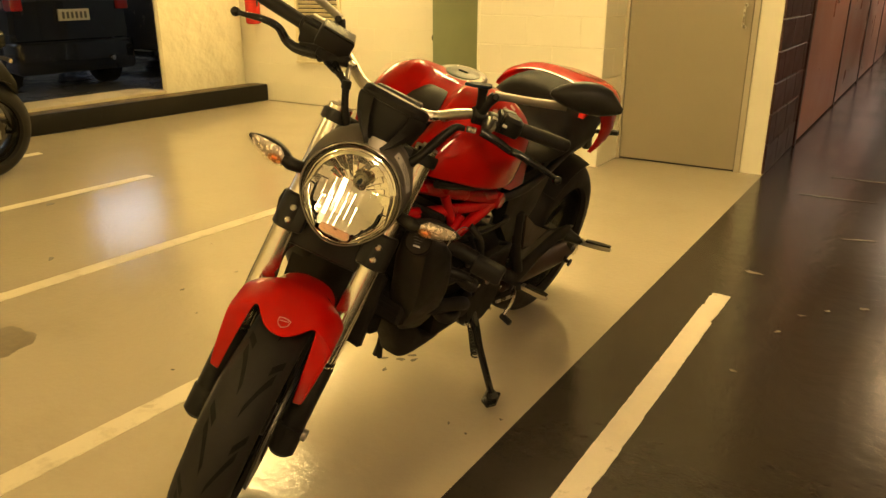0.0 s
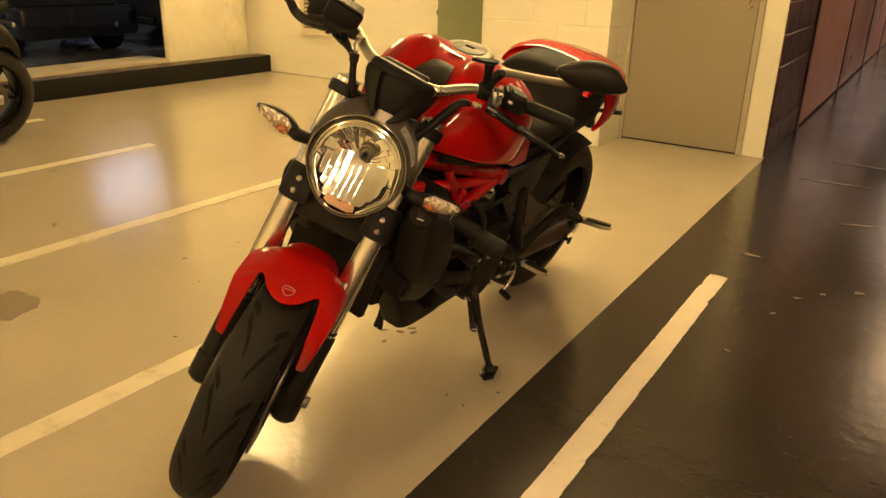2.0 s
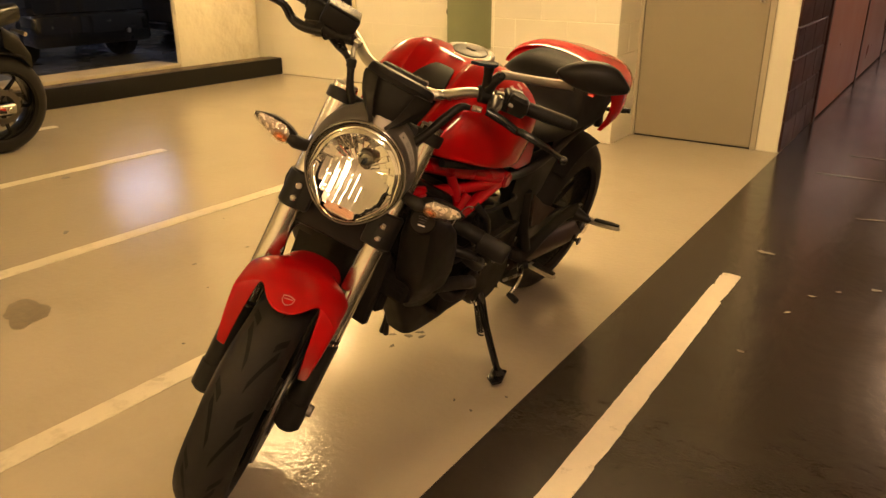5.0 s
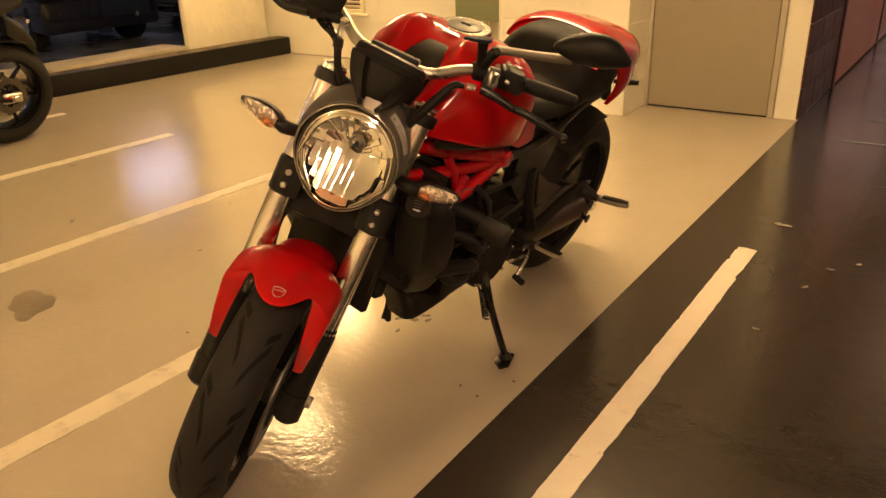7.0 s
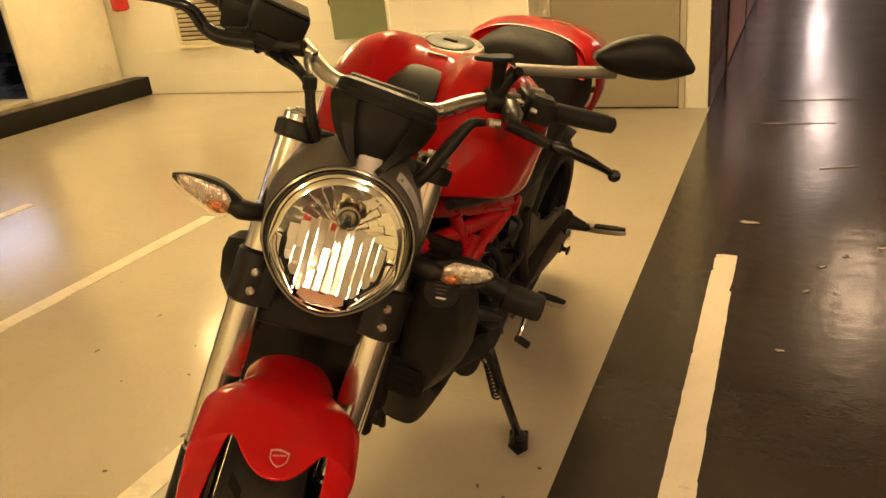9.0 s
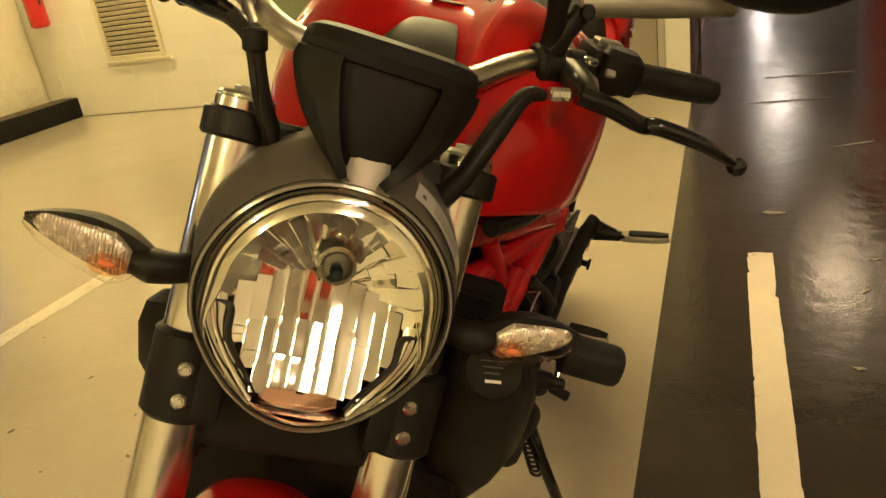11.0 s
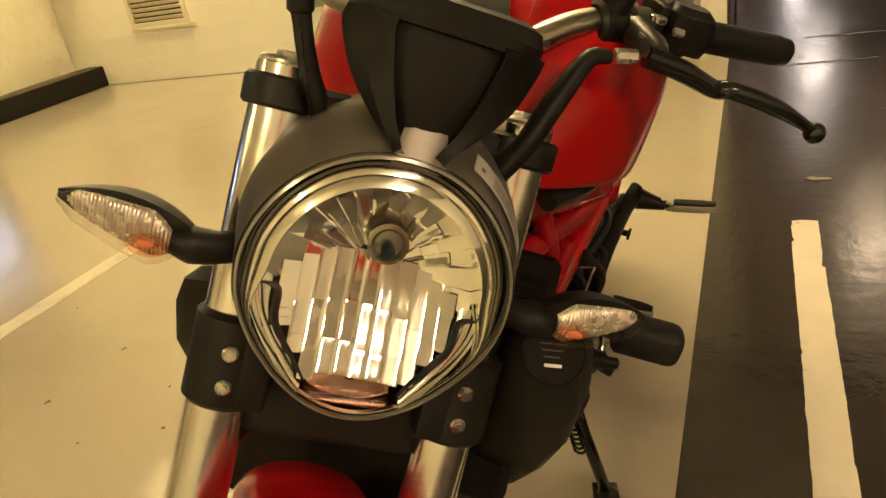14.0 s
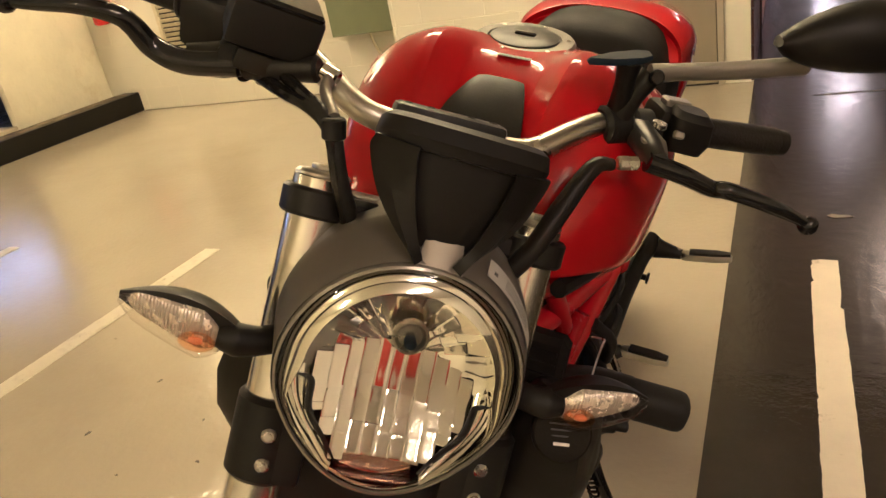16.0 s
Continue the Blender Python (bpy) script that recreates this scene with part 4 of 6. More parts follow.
    if s > 0:
        bm = tube([q(0.200, 1.150, 1.026), q(0.245, 1.152, 1.017), q(0.273, 1.150, 1.022), q(0.290, 1.154, 1.038), q(0.304, 1.158, 1.046), q(0.335, 1.160, 1.046), q(0.374, 1.150, 1.034), q(0.396, 1.145, 1.029)], [0.012, 0.0115, 0.0105, 0.0095, 0.0088, 0.0080, 0.0062, 0.0055], 12, 6)
    else:
        bm = tube([q(0.196, 1.158, 1.034), q(0.235, 1.158, 1.030), q(0.275, 1.150, 1.020), q(0.288, 1.158, 1.025), q(0.335, 1.160, 1.022), q(0.374, 1.150, 1.012), q(0.395, 1.145, 1.006)], [0.010, 0.0098, 0.0088, 0.0090, 0.0085, 0.0062, 0.0056], 12, 6)
    own = bmesh.new()
    bmesh.ops.create_uvsphere(own, u_segments=16, v_segments=10, radius=0.0108, matrix=Matrix.Translation(q(0.399, 1.144, 1.004 + up)))
    merge(bm, own)
    fore("lever", bm, M["gloss"], perch, "gloss black lever with a ball end")
    # mirror
    bm = tube([q(0.176, 1.086, 1.046), q(0.182, 1.090, 1.075), q(0.192, 1.088, 1.098)], [0.016, 0.012, 0.012], 14)
    merge(bm, rod(q(0.164, 1.094, 1.034), q(0.190, 1.079, 1.038), 0.019, 18, 0.004))
    mir = fore("mirror", bm, M["black"], label="black oval rear-view mirror on a pale stalk")
    bm = tube([q(0.190, 1.089, 1.098), q(0.215, 1.088, 1.107), q(0.27, 1.084, 1.122), q(0.345, 1.080, 1.146)], [0.0135, 0.0110, 0.0115, 0.0125], 12, flat=0.75)
    stalk = fore("mirror_stalk", bm, M["stalk"], mir, "grey-brown mirror stalk")
    fore("pivot_bolt", rod(q(0.193, 1.098, 1.0995), q(0.193, 1.104, 1.101), 0.008, 14), M["gloss"], mir)
    rings = []
    for k in range(13):
        f = k / 12
        x = 0.296 + 0.158 * f
        h = 0.037 * (math.sin(math.pi * min(1, f * 0.955 + 0.012)) ** 0.60) * (1.0 if f < 0.75 else 1 - 0.5 * (f - 0.75) / 0.25 * 0.6)
        zc = 1.164 + 0.030 * f + 0.010 * math.sin(math.pi * f)
        d = 0.030 * math.sin(math.pi * min(1, f * 0.9 + 0.08)) ** 0.6 + 0.002
        rings.append([(s * x, 1.092 + (d if math.cos(a) > 0 else d * 0.35) * math.cos(a), zc + h * math.sin(a)) for a in (2 * math.pi * t / 18 for t in range(18))])
    house = fore("mirror_housing", loft(rings), M["black"], mir, "matt black mirror housing")
    rings = [[(s * x, y - 0.014, z) for x, y, z in [(0.372 + (p[0] * s - 0.372) * k, 1.092 - 0.0004, 1.176 + (p[2] - 1.176) * k) for p in [r[t] for r in rings for t in (4,)] + [r[t] for r in rings[::-1] for t in (13,)]]] for k in (0.86, 0.82)]
    fore("mirror_glass", loft(rings), M["mirror"], mir, "mirror glass")
# clutch cable adjuster, cable and the small clip
fore("cable_adjuster", rod((-0.164, 1.167, 1.029), (-0.186, 1.163, 1.0325), 0.0072, 8), M["steel"], label="zinc clutch cable adjuster")
fore("clutch_cable", tube([(-0.160, 1.168, 1.027), (-0.140, 1.176, 1.022), (-0.118, 1.200, 0.985), (-0.098, 1.222, 0.945), (-0.075, 1.228, 0.905), (-0.060, 1.20, 0.86)], [0.006, 0.0085, 0.0105, 0.0105, 0.010, 0.007], 12, 6), M["shroud"], label="black sleeved clutch cable")
bm = moved(loft([[(-0.150 + x * k, 1.108 + y * k, 1.111 + z + (x * k) * -0.35) for x, y in ((-0.032, -0.010), (-0.020, -0.017), (0.012, -0.015), (0.040, -0.003), (0.040, 0.002), (0.012, 0.013), (-0.020, 0.015), (-0.032, 0.009))] for k, z in ((0.74, -0.0035), (0.82, 0.0), (0.76, 0.0035))]), Matrix.Identity(4))
clip = fore("clip_lever", bm, M["blue"], label="blue-black clip lever on a bar mount")
fore("clip_post", tube([(-0.158, 1.106, 1.112), (-0.164, 1.100, 1.090), (-0.172, 1.090, 1.064), (-0.176, 1.085, 1.045)], [0.013, 0.010, 0.0115, 0.014], 14), M["black"], clip)
bm = rod((-0.160, 1.092, 1.034), (-0.190, 1.080, 1.038), 0.021, 20, 0.004)
merge(bm, moved(box(-0.012, -0.030, -0.010, 0.012, -0.010, 0.010, 0.003), Matrix.Translation((-0.172, 1.090, 1.036))))
fore("clip_clamp", bm, M["black"], clip)
# master cylinder and hoses
bm = box(-0.040, -0.024, -0.012, 0.040, 0.026, 0.032, 0.005, seg=2)
merge(bm, moved(box(-0.030, -0.018, -0.036, 0.026, 0.018, -0.014, 0.006, seg=2), Matrix.Identity(4)))
master = fore("brake_reservoir", moved(bm, Matrix.Translation((0.177, 1.142, 1.058)) @ Matrix.Rotation(radians(12), 4, "Z") @ Matrix.Rotation(radians(-9), 4, "Y")), M["black"], label="square black brake fluid reservoir")
fore("reservoir_cap", moved(box(-0.037, -0.025, 0.0, 0.037, 0.027, 0.008, 0.003), Matrix.Translation((0.177, 1.142, 1.058)) @ Matrix.Rotation(radians(12), 4, "Z") @ Matrix.Rotation(radians(-9), 4, "Y") @ Matrix.Translation((0, 0, 0.029))), M["gloss"], master)
fore("banjo_bolt", rod((0.126, 1.163, 1.046), (0.110, 1.170, 1.043), 0.0080, 12), M["steel"], master, "zinc banjo bolt")
fore("master_cylinder", rod((0.196, 1.140, 1.022), (0.128, 1.160, 1.044), 0.0125, 18, 0.003), M["black"], master, "black brake master cylinder")
fore("brake_hose", tube([(0.106, 1.224, 1.030), (0.099, 1.231, 1.002), (0.087, 1.233, 0.970), (0.076, 1.226, 0.945), (0.070, 1.21, 0.90)], [0.0070, 0.0076, 0.0078, 0.0074, 0.005], 12, 6), M["rubber"], label="black brake hose in a sleeve")
fore("hose_ferrule", tube([(0.117, 1.168, 1.044), (0.119, 1.184, 1.036), (0.113, 1.206, 1.033), (0.107, 1.223, 1.029)], [0.0060, 0.0052, 0.0052, 0.0060], 12), M["stalk"], label="dull metal hose end")
fore("throttle_cable", tube([(0.196, 1.108, 1.014), (0.178, 1.140, 1.016), (0.152, 1.185, 1.024), (0.128, 1.212, 1.028), (0.108, 1.229, 1.018), (0.092, 1.236, 0.975), (0.078, 1.225, 0.935)], [0.0085, 0.0075, 0.0062, 0.0058, 0.0055, 0.0050, 0.0050], 10, 6), M["gloss"], label="black throttle cable")
fore("throttle_cable", tube([(0.178, 1.120, 1.024), (0.160, 1.152, 1.028), (0.136, 1.195, 1.032), (0.114, 1.222, 1.028), (0.100, 1.234, 1.000), (0.084, 1.228, 0.95)], [0.0075, 0.0062, 0.0055, 0.0052, 0.0050, 0.0048], 10, 6), M["gloss"], label="black throttle cable")
fore("cable_tie", rod((0.107, 1.226, 1.031), (0.103, 1.230, 1.013), 0.0105, 14), M["black"], label="black cable clip")
fore("brake_pipe", tube([(0.02, 1.26, 0.66), (0.06, 1.30, 0.662), (0.085, 1.315, 0.63), (0.082, 1.33, 0.56)], 0.003, 8, 6), M["gloss"], label="black brake line by the mudguard")

for p in ((0.206, 1.104, 1.010), (0.188, 1.112, 1.014)):
    p = Vector(p)
    fore("cable_elbow", tube([p + Vector((0.006, -0.020, 0.012)), p, p + Vector((-0.010, 0.020, -0.004))], [0.011, 0.010, 0.007], 12), M["black"], label="black throttle cable elbow")
fore("throttle_housing", moved(box(-0.028, -0.024, -0.030, 0.028, 0.026, 0.024, 0.010, seg=2), Matrix.Translation((0.236, 1.072, 1.036)) @ Matrix.Rotation(radians(-12), 4, "Z")), M["black"], label="black throttle housing")
fore("lever_bracket", tube([(0.190, 1.128, 1.028), (0.215, 1.138, 1.022), (0.245, 1.145, 1.018)], [0.016, 0.017, 0.013], 12), M["black"], label="black lever bracket")

# turn signals
for s in (1, -1):
    dz = -0.010 if s > 0 else -0.017
    bm = tube([(s * 0.104, 1.258, 0.829 + dz), (s * 0.128, 1.276, 0.832 + dz), (s * 0.150, 1.283, 0.834 + dz), (s * 0.166, 1.284, 0.835 + dz)], [0.0135, 0.0138, 0.0160, 0.0100], 14)
    rings = []
    for k in range(11):
        f = k / 10
        x = 0.147 + 0.109 * f
        h = 0.0192 * math.sin(math.pi * (0.12 + 0.85 * f)) ** 0.8 + 0.001
        zc = 0.834 + 0.012 * f + dz
        yc = 1.288 - 0.018 * f
        rings.append([(s * x, yc - 0.004 + (0.004 if math.cos(a) > 0 else 0.034 - 0.010 * f) * math.cos(a) * (h / 0.0192), zc + h * (1.04 + (0.30 * (1 - f) if math.cos(a) < 0.3 and math.sin(a) > 0 else 0)) * math.sin(a)) for a in (2 * math.pi * t / 16 for t in range(16))])
    merge(bm, loft(rings))
    sig = fore("turn_signal", bm, M["black"], label="black turn signal with a clear ribbed lens")
    rings = []
    for k in range(61):
        f = k / 60
        x = 0.159 + 0.096 * f
        h = 0.0222 * min(1.0, (f / 0.22 + 0.02) ** 0.5) * (1 - 0.62 * f ** 2.2) * min(1.0, (1.02 - f) / 0.16) ** 0.5 + 0.0006
        zc = 0.833 + 0.013 * f + dz
        yc = 1.289 - 0.018 * f
        rings.append([(s * x, yc + (0.021 if math.cos(a) > 0 else 0.001) * math.cos(a) * (h / 0.0200), zc + h * math.sin(a)) for a in (2 * math.pi * t / 20 for t in range(20))])
    fore("signal_lens", loft(rings), M["signal_lens"], sig, "clear ribbed lens")
    rings = [[(x * 0.96 + s * 0.008, 1.283 + (y - 1.288) * 0.55 - abs(x - s * 0.152) * 0.10 + 0.0008 * (k % 2), 0.84 + dz + (z - 0.84 - dz) * 0.96) for x, y, z in r] for k, r in enumerate(rings)]
    fore("signal_reflector", loft(rings), M["signal_back"], sig)
    own = bmesh.new()
    bmesh.ops.create_uvsphere(own, u_segments=14, v_segments=10, radius=0.0036, matrix=Matrix.Translation((s * 0.182, 1.298, 0.837 + dz)) @ Matrix.Diagonal((1.9, 1, 1, 1)))
    fore("signal_bulb", own, M["amber"], sig, "amber bulb")
    # Added shell whose tint stands in for the amber glow round the bulb.
    own = bmesh.new()
    bmesh.ops.create_uvsphere(own, u_segments=18, v_segments=12, radius=0.0085, matrix=Matrix.Translation((s * 0.181, 1.298, 0.836 + dz)) @ Matrix.Diagonal((1.9, 0.9, 1.15, 1)))
    fore("amber_shell", own, M["amber_glass"], sig, "clear amber shell standing in for the bulb's glow")


# fuel tank
def tank_ring(y, zb, zt, w, wz, wb, dip, n=36):
    ring = []
    for k in range(n + 1):
        a = math.pi * k / n
        c, q = math.cos(a), math.sin(a)
        x = w * math.copysign(abs(c) ** 0.82, c)
        z = wz + (zt - wz) * q ** 0.76
        z -= dip * math.exp(-(x / 0.062) ** 6) * q
        ring.append((x - 0.010, y, z))
    low = [(wb * 0.9, zb - 0.002), (wb * 0.99, zb), (wb + (w - wb) * 0.1, zb + 0.008), (wb + (w - wb) * 0.5, zb + (wz - zb) * 0.4), (wb + (w - wb) * 0.88, zb + (wz - zb) * 0.75)]
    return [(x - 0.010, y, z) for x, z in low] + ring + [(-x - 0.010, y, z) for x, z in low[::-1]]


TANK = [
    (1.140, 0.870, 0.885, 0.090, 0.872, 0.088, 0.000),
    (1.125, 0.866, 0.925, 0.122, 0.885, 0.120, 0.020),
    (1.095, 0.861, 0.972, 0.148, 0.890, 0.146, 0.045),
    (1.060, 0.850, 1.010, 0.163, 0.890, 0.164, 0.060),
    (1.030, 0.842, 1.040, 0.175, 0.890, 0.175, 0.062),
    (1.000, 0.834, 1.060, 0.184, 0.890, 0.183, 0.056),
    (0.970, 0.826, 1.068, 0.192, 0.894, 0.187, 0.042),
    (0.935, 0.818, 1.064, 0.198, 0.900, 0.190, 0.028),
    (0.900, 0.811, 1.053, 0.202, 0.908, 0.191, 0.016),
    (0.860, 0.804, 1.040, 0.205, 0.916, 0.190, 0.004),
    (0.820, 0.799, 1.029, 0.201, 0.916, 0.185, 0.000),
    (0.780, 0.797, 1.006, 0.186, 0.902, 0.170, 0.000),
    (0.740, 0.798, 0.966, 0.160, 0.880, 0.152, 0.000),
    (0.690, 0.800, 0.908, 0.130, 0.850, 0.132, 0.000),
    (0.660, 0.805, 0.872, 0.100, 0.832, 0.100, 0.000),
]
for _ in range(2):
    TANK = [TANK[0]] + [tuple(q[k] if k in (0, 2, 6) else (p[k] + 2 * q[k] + r[k]) / 4 for k in range(7)) for p, q, r in zip(TANK, TANK[1:], TANK[2:])] + [TANK[-1]]
tank = subdivided(aft("fuel_tank", loft([tank_ring(*r) for r in TANK]), M["red"], label="glossy red fuel tank"), 1)
# black inset at the tank's nose
rings = []
for y, h, z in ((0.980, 0.024, 1.012), (0.986, 0.028, 1.0215), (1.00, 0.033, 1.018), (1.03, 0.043, 1.004), (1.062, 0.051, 0.984), (1.095, 0.054, 0.956), (1.125, 0.056, 0.915), (1.148, 0.056, 0.872)):
    rings.append([(-0.011 + h * u, y - 0.004 * abs(u), z - 0.004 * abs(u) ** 3) for u in (-1, -0.85, -0.5, 0, 0.5, 0.85, 1)] + [(-0.011 + h * u, y - 0.03, z - 0.05) for u in (1, -1)])
bm = loft(rings)
aft("tank_inset", bm, M["shroud"], tank, "black inset at the front of the tank")
capm = Matrix.Translation((-0.001, 0.867, 1.0345)) @ Matrix.Rotation(radians(-4), 4, "X")
bm = moved(lathe([(0.064, -0.006), (0.064, 0.001), (0.061, 0.0045), (0.046, 0.0055), (0.045, 0.004), (0.0, 0.004)], 48), capm)
cap = aft("filler_cap", bm, M["capring"], tank, "round brushed metal filler cap")
aft("cap_centre", moved(lathe([(0.043, 0.003), (0.043, 0.0065), (0.041, 0.0075), (0.0, 0.0085)], 40), capm), M["clamp"], tank)
aft("cap_keyhole", moved(box(-0.013, -0.005, 0.008, 0.013, 0.004, 0.0105, 0.001), capm), M["gloss"], tank)
for k in range(6):
    a = 2 * math.pi * k / 6 + 0.3
    aft("cap_screw", moved(rod((0.054 * math.cos(a), 0.054 * math.sin(a), 0.004), (0.054 * math.cos(a), 0.054 * math.sin(a), 0.0056), 0.0028, 8, 0.0004), capm), M["steel"], tank)
aft("tank_label", moved(box(-0.02, -0.005, 0, 0.02, 0.005, 0.0012), Matrix.Translation((-0.012, 0.945, 1.0345)) @ Matrix.Rotation(radians(8), 4, "X")), M["label"], tank)
shell = BVHTree.FromObject(tank, bpy.context.evaluated_depsgraph_get())
# plain pale blocks where the maker's name stands
for s in (1, -1):
    for k in range(5):
        y = 1.01 - 0.043 * k
        hit, normal, _, _ = shell.ray_cast(Vector((s * 0.36, y, 1.120)), Vector((-s * 0.36, 0, -0.20)).normalized())
        if hit is None:
            continue
        if normal.x * s < 0:
            normal = -normal
        bm = box(-0.008, -0.008, -0.0030, 0.008, 0.008, 0.0004, 0.0003)
        aft("maker_mark", moved(bm, along(hit, hit + normal)), M["crest"], tank, "plain pale block of tank lettering", False)
    # lower trim under the tank
    bm = loft([[(s * (0.150 + d), 0.80, 0.775), (s * (0.158 + d), 0.75, 0.757), (s * (0.150 + d), 0.66, 0.752), (s * (0.140 + d), 0.645, 0.80), (s * (0.145 + d), 0.70, 0.835), (s * (0.158 + d), 0.77, 0.80)] for d in (-0.03, 0.0, 0.006)])
    aft("tank_trim", bm, M["red"], label="small red trim panel under the tank")
    bm = tube([(s * 0.140, 1.11, 0.850), (s * 0.160, 1.0, 0.826), (s * 0.162, 0.86, 0.796), (s * 0.150, 0.77, 0.786)], 0.010, 8)
    aft("tank_seam", bm, M["black"], label="black edge under the tank")

# frame
for s in (1, -1):
    for a, b, c, r in (((0.045, 1.195, 0.845), (0.11, 1.02, 0.80), (0.163, 0.825, 0.752), 0.019), ((0.05, 1.225, 0.765), (0.105, 1.06, 0.745), (0.160, 0.835, 0.738), 0.0155),
                       ((0.163, 0.83, 0.745), (0.142, 0.98, 0.665), (0.118, 1.075, 0.61), 0.0165), ((0.12, 1.02, 0.79), (0.135, 0.985, 0.72), (0.140, 0.965, 0.665), 0.012)):
        aft("frame_tube", tube([(s * p[0], p[1], p[2]) for p in (a, b, c)], r, 14, 4), M["redframe"], label="red trellis frame tube")
    aft("frame_tube", tube([(s * 0.152, 0.965, 0.735), (s * 0.141, 0.995, 0.67), (s * 0.129, 1.026, 0.598)], 0.0115, 12, 4), M["redframe"], label="red trellis frame tube")
    bm = rod((s * 0.145, 0.825, 0.750), (s * 0.184, 0.822, 0.749), 0.023, 18, 0.006)
    aft("frame_joint", bm, M["redframe"])
    aft("subframe_tube", tube([(s * 0.15, 0.80, 0.73), (s * 0.14, 0.55, 0.72), (s * 0.12, 0.20, 0.80)], 0.013, 12), M["black"])

# engine
def engine_box(name, x0, y0, z0, x1, y1, z1, turn, at, mat="engine", bevel=0.012, label=""):
    return aft(name, moved(box(x0, y0, z0, x1, y1, z1, bevel, seg=2), Matrix.Translation(at) @ Matrix.Rotation(radians(turn), 4, "X")), M[mat], label=label)


crank = engine_box("crankcase", -0.125, -0.21, -0.12, 0.125, 0.20, 0.12, 0, (0, 0.70, 0.40), label="dark metal crankcase", bevel=0.03)
for k in range(2):
    turn, at = ((-62, (0, 0.955, 0.50)), (14, (0, 0.76, 0.62)))[k]
    m = Matrix.Translation(at) @ Matrix.Rotation(radians(turn), 4, "X")
    cyl = aft("cylinder", moved(box(-0.085, -0.07, -0.10, 0.085, 0.07, 0.10, 0.014, seg=2), m), M["engine"], label="dark finned engine cylinder")
    for f in range(5):
        aft("fin", moved(box(-0.098, -0.082, -0.06 + f * 0.026, 0.098, 0.082, -0.052 + f * 0.026, 0.003), m), M["engine"], cyl)
    aft("cylinder_head", moved(box(-0.105, -0.08, 0.085, 0.105, 0.08, 0.17, 0.018, seg=2), m), M["engine"], cyl)
bm = rod((-0.120, 0.72, 0.40), (-0.172, 0.72, 0.40), 0.105, 40, 0.018)
cover = aft("engine_cover", bm, M["engine"], label="round dark engine side cover")
for k in range(8):
    a = 2 * math.pi * k / 8
    aft("cover_bolt", rod((-0.165, 0.72 + 0.094 * math.cos(a), 0.40 + 0.094 * math.sin(a)), (-0.176, 0.72 + 0.094 * math.cos(a), 0.40 + 0.094 * math.sin(a)), 0.006, 8), M["steel"], cover)
aft("water_pump", rod((-0.150, 0.87, 0.44), (-0.190, 0.87, 0.44), 0.045, 28, 0.012), M["engine"])
aft("coolant_hose", tube([(-0.185, 0.88, 0.45), (-0.20, 0.93, 0.48), (-0.185, 1.02, 0.50), (-0.15, 1.10, 0.50)], 0.019, 14), M["rubber"], label="black coolant hose")
aft("coolant_hose", tube([(-0.14, 0.80, 0.60), (-0.185, 0.90, 0.585), (-0.18, 1.0, 0.572), (-0.15, 1.07, 0.555)], 0.016, 14), M["rubber"], label="black coolant hose")
for q in ([(-0.10, 0.62, 0.62), (-0.17, 0.72, 0.66), (-0.165, 0.86, 0.66), (-0.12, 0.98, 0.66)], [(-0.12, 0.60, 0.52), (-0.175, 0.66, 0.56), (-0.17, 0.80, 0.54)], [(-0.10, 0.9, 0.70), (-0.17, 0.88, 0.62), (-0.155, 0.82, 0.52)]):
    aft("wiring", tube(q, 0.006, 8, 6), M["rubber"])
for q, r in (([(-0.16, 1.02, 0.62), (-0.20, 0.96, 0.56), (-0.205, 0.90, 0.52), (-0.18, 0.84, 0.50)], 0.013), ([(-0.15, 1.05, 0.53), (-0.19, 1.0, 0.46), (-0.185, 0.92, 0.43), (-0.16, 0.86, 0.42)], 0.015), ([(-0.165, 0.93, 0.70), (-0.19, 0.90, 0.66), (-0.185, 0.86, 0.60)], 0.009)):
    aft("engine_hose", tube(q, r, 12, 5), M["rubber"], label="black hose beside the engine")
for y, z in ((0.90, 0.585), (0.84, 0.545), (0.955, 0.61), (0.80, 0.50)):
    aft("hose_clip", rod((-0.196, y, z), (-0.206, y, z), 0.007, 10, 0.002), M["stalk"])
bm = loft([rounded(-0.03, 1.09, 0.475, 0.07, 0.03), rounded(-0.058, 1.05, 0.420, 0.055, 0.04), rounded(-0.078, 0.985, 0.325, 0.045, 0.06), rounded(-0.076, 0.92, 0.290, 0.045, 0.11), rounded(-0.072, 0.88, 0.280, 0.035, 0.10)])
sump = aft("oil_sump", bm, M["engine"], label="dark engine sump")

aft("thin_wire", tube([(-0.182, 1.141, 0.735), (-0.186, 1.128, 0.705), (-0.185, 1.100, 0.668), (-0.190, 1.086, 0.686), (-0.190, 1.060, 0.718), (-0.190, 1.038, 0.732), (-0.190, 1.016, 0.733), (-0.188, 0.988, 0.721), (-0.170, 0.96, 0.70)], 0.0012, 6, 6), M["alu"], label="thin pale wire beside the frame")
aft("sump_plug", rod((-0.075, 0.985, 0.276), (-0.075, 0.990, 0.262), 0.010, 6), M["clamp"], sump)
